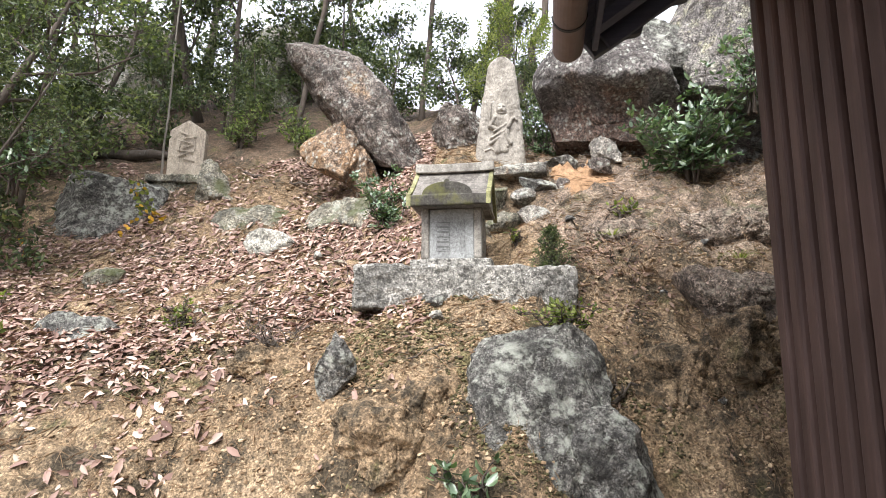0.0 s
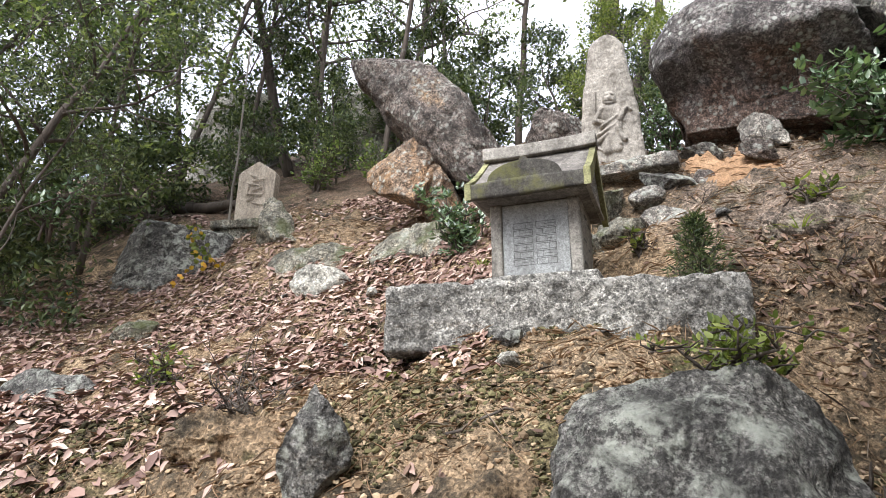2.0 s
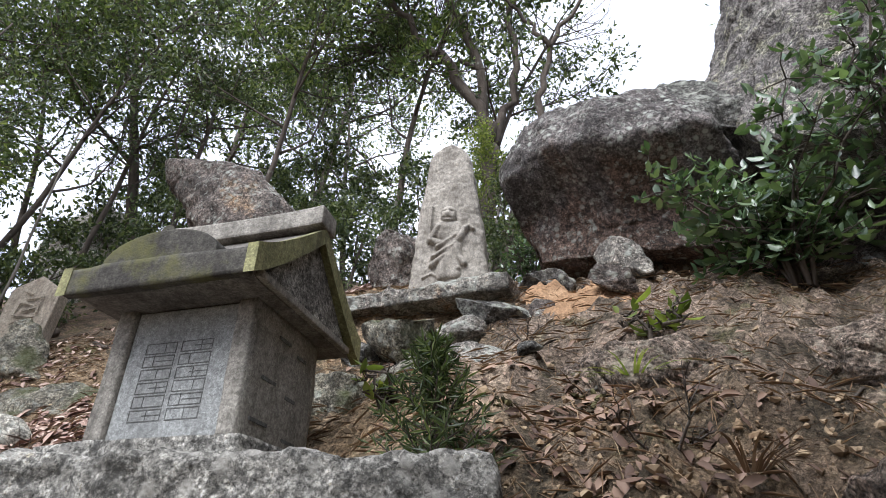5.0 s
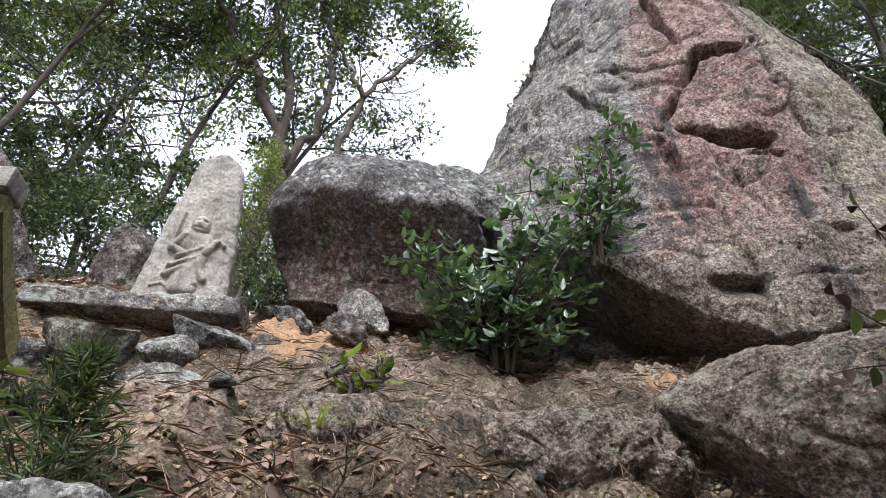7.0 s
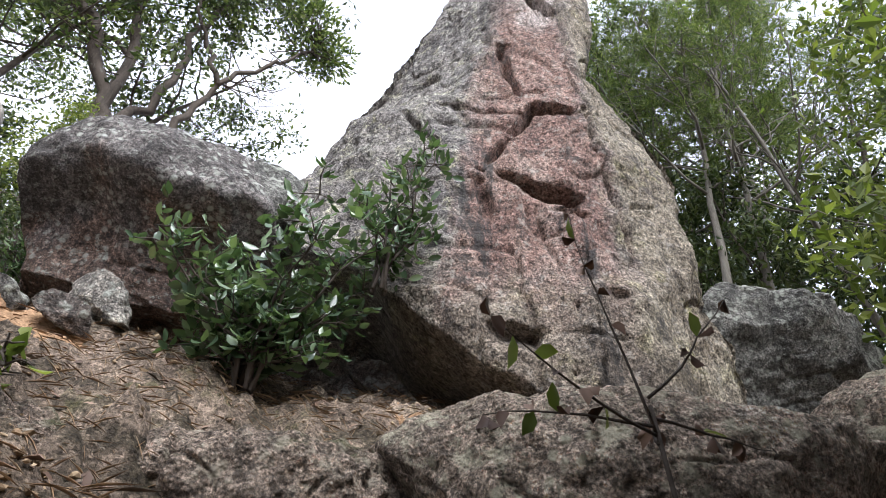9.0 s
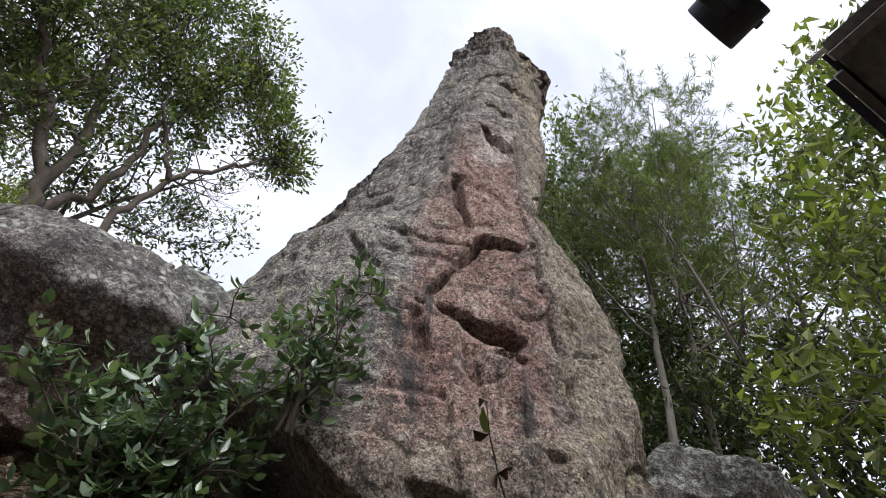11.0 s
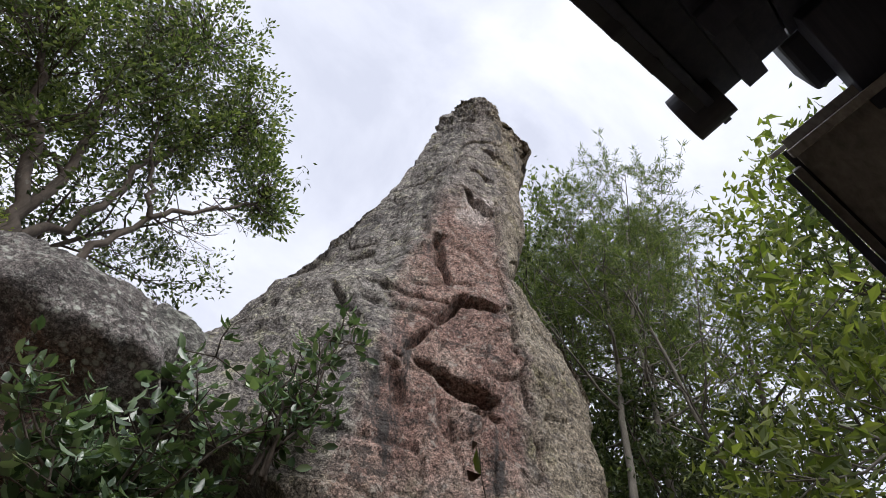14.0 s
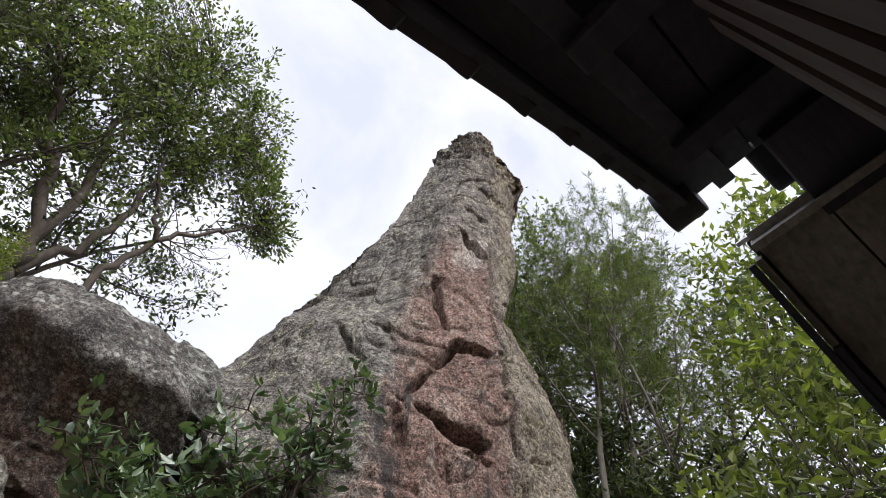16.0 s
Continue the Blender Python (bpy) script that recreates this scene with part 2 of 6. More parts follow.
def stone_material(name, base, light, stain, moss=0.0, rough=0.85, grain=1.0, pale=0.7):
    """Cut stone: fine speckle, rain stains."""
    n = Nodes(name)
    col = n.ramp(n.noise(2.5, 7, 0.65), (0.3, base), (0.7, light))
    spk = n.cells(190 * grain, out="Color")
    col = n.mix(0.42, col, n.ramp(spk, (0.1, 0.18), (0.5, 0.5), (0.95, 0.88)), "OVERLAY")
    col = n.mix(n.ramp(n.noise(5, 8, 0.72, n.mapped((1.6, 1.6, 0.4))), (0.36, 0.85), (0.54, 0.0)), col, stain)
    col = n.mix(0.5, col, n.ramp(n.noise(48, 6, 0.75), (0.32, 0.10), (0.5, 0.5), (0.68, 0.92)), "OVERLAY")
    col = n.mix(n.ramp(n.noise(11, 8, 0.75), (0.62, 0.0), (0.70, pale)), col, tuple(min(0.62, 1.35 * c) for c in light))
    if moss:
        col = n.mix(n.ramp(n.noise(3.1, 8, 0.7), (0.60 - moss, 0.0), (0.72 - moss, 0.85)), col, (0.095, 0.093, 0.03))
    n.bump(n.noise(30, 8, 0.7), 0.45, 0.008)
    n.bump(n.cells(150 * grain), 0.3, 0.003)
    return n.done(col, rough)


M_STELE = stone_material("stele_granite", (0.235, 0.213, 0.182), (0.36, 0.33, 0.285), (0.14, 0.125, 0.105))
M_SHRINE = stone_material("shrine_stone", (0.19, 0.176, 0.152), (0.31, 0.29, 0.255), (0.085, 0.075, 0.065))
M_PLAQUE = stone_material("plaque_stone", (0.235, 0.24, 0.232), (0.30, 0.307, 0.30), (0.16, 0.16, 0.155), grain=1.3)
M_ROOFSTONE = stone_material("roof_stone", (0.085, 0.076, 0.068), (0.24, 0.22, 0.195), (0.04, 0.035, 0.031), moss=0.0)
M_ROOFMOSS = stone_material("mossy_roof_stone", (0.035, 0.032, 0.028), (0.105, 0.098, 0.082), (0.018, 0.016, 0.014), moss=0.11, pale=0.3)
M_MOSSGREEN = stone_material("moss_green_stone", (0.17, 0.165, 0.075), (0.30, 0.29, 0.15), (0.075, 0.072, 0.04), moss=0.05)
M_SLAB = rock_material("rough_slab_granite", (0.13, 0.124, 0.112), (0.27, 0.257, 0.230), (0.40, 0.385, 0.345), lichen=(0.42, 0.40, 0.36), lichen_at=0.60, relief=0.8, stain=0.5)
M_TABLET = stone_material("tablet_stone", (0.30, 0.255, 0.20), (0.42, 0.365, 0.295), (0.17, 0.14, 0.11))


def ground_material():
    n = Nodes("soil")
    a = n.noise(0.9, 8, 0.65, dist=0.5)
    col = n.ramp(a, (0.30, (0.13, 0.092, 0.058)), (0.47, (0.235, 0.165, 0.100)), (0.60, (0.31, 0.225, 0.140)), (0.75, (0.40, 0.30, 0.20)))
    # weathered rock and dark earth towards the crag
    xx = n.math("ADD", n.axis(0), n.math("MULTIPLY", n.math("SUBTRACT", n.noise(1.4, 6, 0.65), 0.5), 2.2))
    yy = n.math("ADD", n.axis(1), n.math("MULTIPLY", n.math("SUBTRACT", n.noise(2.1, 6, 0.65), 0.5), 1.6))
    rocky = n.math("MULTIPLY", n.ramp(n.math("MULTIPLY", xx, 0.2), (0.10, 0.0), (0.21, 1.0)), n.ramp(n.math("MULTIPLY", yy, 0.1), (0.40, 0.0), (0.46, 1.0)))
    col = n.mix(n.math("MULTIPLY", rocky, 0.9), col, n.ramp(n.noise(3.2, 8, 0.7), (0.34, (0.095, 0.073, 0.058)), (0.52, (0.225, 0.172, 0.134)), (0.68, (0.37, 0.295, 0.225))))
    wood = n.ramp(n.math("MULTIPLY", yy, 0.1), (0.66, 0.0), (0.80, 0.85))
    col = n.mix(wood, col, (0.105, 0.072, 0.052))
    b = n.noise(4.2, 9, 0.7)
    col = n.mix(n.ramp(b, (0.41, 0.92), (0.52, 0.0)), col, (0.062, 0.050, 0.034))
    col = n.mix(0.8, col, n.ramp(n.noise(22, 10, 0.8), (0.32, 0.10), (0.5, 0.5), (0.68, 0.95)), "OVERLAY")
    col = n.mix(n.ramp(n.noise(2.0, 8, 0.7, dist=0.8), (0.56, 0.0), (0.66, 0.75)), col, (0.095, 0.093, 0.036))
    col = n.mix(0.6, col, n.ramp(n.noise(110, 7, 0.8), (0.38, 0.06), (0.5, 0.5), (0.62, 0.92)), "OVERLAY")
    grit = n.cells(85, out="Color")
    col = n.mix(0.65, col, n.ramp(grit, (0.05, 0.10), (0.5, 0.5), (0.95, 0.97)), "OVERLAY")
    n.bump(n.noise(9, 10, 0.72), 0.9, 0.05)
    n.bump(n.noise(55, 6, 0.75), 0.8, 0.014)
    n.bump(n.cells(75), 0.5, 0.008)
    return n.done(col, 0.95)


M_SOIL = ground_material()


def sand_material():
    n = Nodes("orange_granite_sand")
    col = n.ramp(n.noise(6, 8, 0.7), (0.3, (0.17, 0.10, 0.055)), (0.55, (0.30, 0.185, 0.105)), (0.75, (0.39, 0.26, 0.155)))
    col = n.mix(0.4, col, n.ramp(n.cells(120, out="Color"), (0.05, 0.15), (0.5, 0.5), (0.95, 0.95)), "OVERLAY")
    n.bump(n.noise(60, 5, 0.7), 0.7, 0.01)
    n.bump(n.noise(12, 6, 0.7), 0.6, 0.03)
    return n.done(col, 0.95)


M_SAND = sand_material()


def leaf_material(name, lo, mid, hi, rough=0.4, through_light=0.25, spec=0.4):
    """Leaf: colour differs leaf by leaf; some light passes through."""
    n = Nodes(name)
    col = n.ramp(n.random(True), (0.0, lo), (0.55, mid), (1.0, hi))
    n.done(col, rough)
    n.b.inputs["Specular IOR Level"].default_value = spec
    if through_light:
        tr = n.t.nodes.new("ShaderNodeBsdfTranslucent")
        n.link(n.mix(1.0, col, (1.0, 1.1, 0.5), "MULTIPLY"), tr.inputs["Color"])
        ms = n.t.nodes.new("ShaderNodeMixShader")
        ms.inputs[0].default_value = through_light
        n.link(n.b.outputs[0], ms.inputs[1])
        n.link(tr.outputs[0], ms.inputs[2])
        out = n.t.nodes["Material Output"]
        n.link(ms.outputs[0], out.inputs["Surface"])
    return n.m


M_LEAF = leaf_material("evergreen_leaf", (0.045, 0.066, 0.030), (0.105, 0.142, 0.060), (0.25, 0.285, 0.125), through_light=0.5)
M_LEAF_LIGHT = leaf_material("light_green_leaf", (0.085, 0.115, 0.030), (0.165, 0.205, 0.055), (0.30, 0.33, 0.10), through_light=0.5)
M_LEAF_BUSH = leaf_material("glossy_bush_leaf", (0.045, 0.075, 0.042), (0.100, 0.155, 0.082), (0.22, 0.295, 0.17), rough=0.25, through_light=0.3, spec=0.8)
M_NEEDLE = leaf_material("conifer_needle", (0.075, 0.108, 0.048), (0.155, 0.20, 0.085), (0.29, 0.33, 0.15), rough=0.5, through_light=0.6)
M_LITTER = leaf_material("dead_leaf", (0.105, 0.058, 0.046), (0.27, 0.172, 0.138), (0.50, 0.385, 0.32), rough=0.6, through_light=0.0, spec=0.25)
M_LITTER_BROWN = leaf_material("brown_dead_leaf", (0.06, 0.036, 0.026), (0.15, 0.092, 0.064), (0.30, 0.205, 0.15), rough=0.6, through_light=0.0, spec=0.25)
M_STRAW = leaf_material("dry_needle_straw", (0.17, 0.10, 0.055), (0.28, 0.18, 0.10), (0.40, 0.29, 0.18), rough=0.7, through_light=0.0)
M_TWIG = leaf_material("dead_twig", (0.06, 0.045, 0.034), (0.15, 0.115, 0.088), (0.34, 0.275, 0.21), rough=0.8, through_light=0.0)
M_CLOD = leaf_material("gravel_and_clods", (0.09, 0.065, 0.042), (0.22, 0.155, 0.095), (0.38, 0.29, 0.19), rough=0.95, through_light=0.0, spec=0.15)
M_GRIT = leaf_material("tan_grit", (0.12, 0.082, 0.050), (0.27, 0.185, 0.112), (0.45, 0.345, 0.225), rough=0.95, through_light=0.0, spec=0.15)
M_MOSSCLOD = leaf_material("mossy_crumbs", (0.030, 0.026, 0.016), (0.080, 0.072, 0.036), (0.17, 0.150, 0.075), rough=0.95, through_light=0.0, spec=0.1)
M_LEAF_DARK = leaf_material("dark_wood_leaf", (0.030, 0.045, 0.022), (0.072, 0.098, 0.044), (0.18, 0.21, 0.095), through_light=0.4)
M_YELLOW = leaf_material("yellow_leaf", (0.45, 0.28, 0.03), (0.55, 0.36, 0.04), (0.62, 0.30, 0.05), through_light=0.3)


def bark_material(name, dark, light):
    n = Nodes(name)
    col = n.ramp(n.noise(7, 8, 0.7, n.mapped((1, 1, 0.22))), (0.3, dark), (0.72, light))
    col = n.mix(n.ramp(n.noise(5, 6, 0.7), (0.60, 0.0), (0.70, 0.6)), col, (0.25, 0.26, 0.22))
    n.bump(n.noise(24, 8, 0.7, n.mapped((1, 1, 0.2))), 0.8, 0.02)
    return n.done(col, 0.9)


M_BARK = bark_material("dark_bark", (0.035, 0.028, 0.023), (0.14, 0.115, 0.095))
M_BARK_PALE = bark_material("pale_bark", (0.09, 0.08, 0.068), (0.26, 0.235, 0.20))


def wood_material(name, dark, light, along=(14, 14, 0.7)):
    n = Nodes(name)
    g = n.noise(1.6, 9, 0.7, n.mapped(along), dist=0.4)
    col = n.ramp(g, (0.3, dark), (0.75, light))
    col = n.mix(n.ramp(n.noise(1.5, 5, 0.6), (0.35, 0.5), (0.6, 0.0)), col, tuple(0.45 * c for c in dark))
    n.bump(g, 0.35, 0.004)
    return n.done(col, 0.6)


M_WOOD = wood_material("brown_stained_wood", (0.050, 0.030, 0.025), (0.105, 0.066, 0.056))
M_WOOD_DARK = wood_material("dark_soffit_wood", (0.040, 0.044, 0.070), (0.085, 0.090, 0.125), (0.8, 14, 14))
M_WOOD_GREY = wood_material("weathered_and_lit_grey_wood", (0.19, 0.185, 0.18), (0.50, 0.49, 0.48), (1.0, 16, 16))


def plain(name, colour, rough=0.6, metal=0.0):
    n = Nodes(name)
    col = n.mix(n.ramp(n.noise(9, 7, 0.7), (0.35, 0.45), (0.62, 0.0)), colour, tuple(0.5 * c for c in colour))
    n.bump(n.noise(40, 5, 0.6), 0.15, 0.003)
    n.b.inputs["Metallic"].default_value = metal
    return n.done(col, rough)


M_TILE = plain("black_roof_tile", (0.05, 0.052, 0.066), 0.5)
M_PIPE = plain("brown_gutter_plastic", (0.17, 0.125, 0.115), 0.45)
M_METAL_WHITE = plain("white_painted_metal", (0.62, 0.62, 0.62), 0.45)
M_PLASTER = plain("white_plaster", (0.62, 0.61, 0.58), 0.85)
M_BLACK = plain("black_metal_and_dark_opening", (0.02, 0.02, 0.022), 0.45)
M_CARVE = stone_material("groove_shade_stone", (0.10, 0.10, 0.096), (0.14, 0.14, 0.135), (0.075, 0.075, 0.07))


# ---- mesh helpers ----
def lattice(ix, iy, iz, seed):
    h = (ix * 374761393 + iy * 668265263 + iz * 2147483647 + seed * 1274126177) & 0xFFFFFFFF
    h = ((h ^ (h >> 13)) * 1274126177) & 0xFFFFFFFF
    h = ((h ^ (h >> 16)) * 2246822519) & 0xFFFFFFFF
    return ((h ^ (h >> 15)) & 0xFFFFFF) / float(0xFFFFFF) * 2 - 1


def value_noise(p, seed=0):
    f = np.floor(p)
    i = f.astype(np.int64)
    d = p - f
    d = d * d * d * (d * (d * 6 - 15) + 10)
    out = 0
    for a in (0, 1):
        for b in (0, 1):
            for c in (0, 1):
                w = (d[:, 0] if a else 1 - d[:, 0]) * (d[:, 1] if b else 1 - d[:, 1]) * (d[:, 2] if c else 1 - d[:, 2])
                out = out + w * lattice(i[:, 0] + a, i[:, 1] + b, i[:, 2] + c, seed)
    return out


def fbm(p, octaves=4, seed=0, gain=0.5, ridged=False):
    total, amp = 0, 1.0
    for o in range(octaves):
        v = value_noise(p * 2.0 ** o + 17.3 * o, seed + o)
        total = total + amp * ((1 - 2 * np.abs(v)) if ridged else v)
        amp *= gain
    return total


def mesh_from(name, verts, faces, material, smooth=True):
    me = bpy.data.meshes.new(name)
    me.from_pydata([tuple(v) for v in verts], [], [tuple(f) for f in faces])
    me.materials.append(material)
    if smooth:
        me.polygons.foreach_set("use_smooth", [True] * len(me.polygons))
    me.update()
    return me


def part(name, bm, material, parent=None, label="", smooth=False):
    """Link a bmesh or mesh as one object under a thing or a part."""
    if isinstance(bm, bmesh.types.BMesh):
        me = bpy.data.meshes.new(name)
        bm.to_mesh(me)
        bm.free()
        me.materials.append(material)
        if smooth:
            me.polygons.foreach_set("use_smooth", [True] * len(me.polygons))
    else:
        me = bm
    ob = new(name, me)
    ob.parent = parent
    if label:
        tagged(ob, label)
    return ob


def thing(name, m, label, category, group="", kind=""):
    ob = new(name)
    ob.empty_display_size = 0.1
    ob.matrix_world = m
    return tagged(ob, label, category, group, kind)


def box(bm, cx, cy, cz, sx, sy, sz, bevel=0.0, m=None):
    """A box by centre and size, its edges bevelled."""
    r = bmesh.ops.create_cube(bm, size=1.0)
    bmesh.ops.scale(bm, vec=(sx, sy, sz), verts=r["verts"])
    bmesh.ops.translate(bm, vec=(cx, cy, cz), verts=r["verts"])
    vs = r["verts"]
    if bevel:
        es = list({e for v in vs for e in v.link_edges})
        b = bmesh.ops.bevel(bm, geom=es, offset=bevel, segments=2, affect="EDGES", profile=0.6)
        vs = list({v for f in b["faces"] for v in f.verts} | {v for v in vs if v.is_valid})
    if m is not None:
        bmesh.ops.transform(bm, matrix=m, verts=vs)
    return vs


def prism(bm, outline, y0, y1, bevel=0.0):
    """An outline in x, z drawn out along y."""
    a = [bm.verts.new((x, y0, z)) for x, z in outline]
    b = [bm.verts.new((x, y1, z)) for x, z in outline]
    n = len(outline)
    fs = [bm.faces.new(a), bm.faces.new(b[::-1])]
    for i in range(n):
        fs.append(bm.faces.new((a[i], b[i], b[(i + 1) % n], a[(i + 1) % n])))
    bmesh.ops.recalc_face_normals(bm, faces=fs)
    if bevel:
        es = list({e for f in fs for e in f.edges})
        bmesh.ops.bevel(bm, geom=es, offset=bevel, segments=2, affect="EDGES", profile=0.6)


SPHERES = {}


def sphere(level):
    if level not in SPHERES:
        bm = bmesh.new()
        bmesh.ops.create_icosphere(bm, subdivisions=level, radius=1.0)
        bm.verts.index_update()
        SPHERES[level] = (np.array([v.co for v in bm.verts]), [[v.index for v in f.verts] for f in bm.faces])
        bm.free()
    return SPHERES[level]


def rock_mesh(name, size, seed, material, level=5, cuts=9, rough=0.085, boxy=2.8, fine=0.014, depth=0.64, lean=(0, 0), ridge=0.3, hollow=None):
    """A boulder: a rounded block cut by chance planes, then weathered at three scales. size: its full extents in metres."""
    rng = np.random.default_rng(seed)
    d, faces = sphere(level)
    p = d / (np.sum(np.abs(d) ** boxy, axis=1) ** (1 / boxy))[:, None]
    for i in range(cuts):
        nrm = rng.normal(size=3)
        nrm /= np.linalg.norm(nrm)
        off = depth + 0.22 * rng.random()
        over = np.maximum(0, p @ nrm - off)
        p = p - np.outer(over * 0.93, nrm)
    s = np.array(size) / 2
    q = p * s
    big = max(s)
    nrm = d / s
    nrm /= np.linalg.norm(nrm, axis=1)[:, None]
    k = fbm(q / big * 1.6 + seed, 4, seed) * rough * big
    k = k + ridge * fbm(q / big * 2.7 + seed * 1.7, 3, seed + 9, ridged=True) * rough * big * 0.35
    k = k + fine * (0.7 * fbm(q * 3.1 + seed, 2, seed + 3, ridged=True) + fbm(q * 9 + seed, 4, seed + 5, 0.6))
    k = k - 1.4 * fine * np.exp(-((value_noise(q * 2.1 + seed, seed + 7) / 0.03) ** 2)) - 0.8 * fine * np.exp(-((value_noise(q * 4.3 + seed, seed + 8) / 0.04) ** 2))
    q = q + nrm * k[:, None]
    q[:, 0] += lean[0] * q[:, 2]
    q[:, 1] += lean[1] * q[:, 2]
    if hollow:
        # the side that faces -y is eaten away below a brow
        brow, deep, lip = hollow
        wave = 0.10 * value_noise(q * 2.3 + seed, seed + 11) + 0.04 * value_noise(q * 7.0 + seed, seed + 12)
        under = ease(brow * s[2] + wave - q[:, 2], 0.0, lip) * ease(-q[:, 1], -0.15 * s[1], 0.5 * s[1])
        q[:, 1] += deep * under * (1 - 0.45 * ease(brow * s[2] + wave - q[:, 2], 0.35, 1.0))
    return mesh_from(name, q, faces, material)


def rock(name, at, size, seed, material, label, turn=(0, 0, 0), category="rock", group="", level=5, **kw):
    ob = new(name, rock_mesh(name, size, seed, material, level, **kw))
    ob.matrix_world = pose(*at, *turn)
    return tagged(ob, label, category, group)


def tube_points(pts, radii, sides=6):
    """Vertices and faces of a tapered tube along a line of points."""
    verts, faces = [], []
    pts = [Vector(p) for p in pts]
    ref = Vector((0.31, 0.83, 0.2))
    for i, p in enumerate(pts):
        t = (pts[min(i + 1, len(pts) - 1)] - pts[max(i - 1, 0)]).normalized()
        a = t.cross(ref)
        if a.length < 0.05:
            a = t.cross(Vector((1, 0, 0)))
        a.normalize()
        b = t.cross(a)
        for k in range(sides):
            w = 2 * math.pi * k / sides
            verts.append(p + (a * math.cos(w) + b * math.sin(w)) * radii[i])
    for i in range(len(pts) - 1):
        for k in range(sides):
            k2 = (k + 1) % sides
            faces.append((i * sides + k, i * sides + k2, (i + 1) * sides + k2, (i + 1) * sides + k))
    faces.append(tuple(range(sides))[::-1])
    faces.append(tuple((len(pts) - 1) * sides + k for k in range(sides)))
    return verts, faces


class Soup:
    """Gathers pieces into one mesh."""

    def __init__(self):
        self.v, self.f = [], []

    def add(self, verts, faces):
        o = len(self.v)
        self.v.extend(verts)
        self.f.extend([tuple(i + o for i in f) for f in faces])

    def leaf(self, p, along, side, length, width, fold=0.15):
        """A pointed leaf of four triangles, folded on its midrib."""
        n = along.cross(side)
        mid = p + along * (0.5 * length)
        self.add([p, mid + side * (0.5 * width) + n * (fold * width), p + along * length - n * (0.12 * length), mid - side * (0.5 * width) + n * (fold * width)],
                 [(0, 1, 2), (0, 2, 3)])

    def broad_leaf(self, p, along, side, length, width, curl=0.2):
        """A rounder leaf of six triangles with a curled blade."""
        n = along.cross(side)
        q = lambda u, w, h: p + along * (u * length) + side * (w * width) + n * (h * length)
        self.add([q(0, 0, 0), q(0.35, 0.45, curl * 0.6), q(0.72, 0.42, curl * 0.7), q(1, 0, -0.1 + curl * 0.2), q(0.72, -0.42, curl * 0.7), q(0.35, -0.45, curl * 0.6), q(0.5, 0, 0)],
                 [(0, 1, 6), (1, 2, 6), (2, 3, 6), (3, 4, 6), (4, 5, 6), (5, 0, 6)])

    def mesh(self, name, material, smooth=False):
        return mesh_from(name, self.v, self.f, material, smooth)


# ---- ground ----
PROFILE_Y = np.array([2.3, 2.6, 3.0, 3.4, 4.05, 4.7, 5.5, 6.2, 7.2, 9.0, 14.0, 24.0, 60.0])
PROFILE_LEFT = np.array([0.05, 0.45, 1.00, 1.20, 1.42, 1.65, 2.04, 2.50, 3.42, 4.75, 7.6, 10.5, 8.0])
PROFILE_MID = np.array([0.05, 0.30, 1.02, 1.46, 1.77, 2.06, 2.80, 3.35, 3.95, 5.10, 7.4, 9.0, 7.0])
PROFILE_RIGHT = np.array([0.10, 0.16, 0.24, 1.02, 1.74, 2.36, 3.02, 3.36, 3.85, 4.80, 6.4, 7.2, 5.0])
PROFILE_EAST = np.array([0.10, 0.16, 0.24, 1.20, 2.05, 2.80, 3.15, 3.35, 3.60, 3.9, 4.2, 3.5, 0.0])


def ease(v, a, b):
    t = np.clip((v - a) / (b - a), 0, 1)
    return t * t * (3 - 2 * t)


def ground_height(x, y):
    """The hillside: a level yard in front, a cut bank, then a rising slope."""
    x, y = np.asarray(x, float), np.asarray(y, float)
    yw = y + 0.12 * np.sin(2.1 * x + 0.6) * ease(x, -9, -1) * (1 - ease(x, 0.5, 1.5))
    hl, hm, hr, he = (np.interp(yw, PROFILE_Y, p, left=0.0) for p in (PROFILE_LEFT, PROFILE_MID, PROFILE_RIGHT, PROFILE_EAST))
    a, b, c = ease(x, -2.6, 0.2), ease(x, 0.35, 1.05), ease(x, 2.6, 4.6)
    h = hl * (1 - a) + hm * a
    h = h * (1 - b) + hr * b
    h = h * (1 - c) + he * c
    h = h + 2.3 * ease(x, 5.7, 7.4) * ease(y, 0.5, 2.6)
    h = h - 0.34 * np.exp(-(((x - 0.66) / 0.48) ** 2) - ((y - 5.30) / 0.36) ** 2)
    h = h + 0.18 * np.exp(-(((x - 3.5) / 0.75) ** 2) - ((y - 5.1) / 0.5) ** 2)
    return h * (1 - 0.6 * ease(np.abs(x), 25, 90))


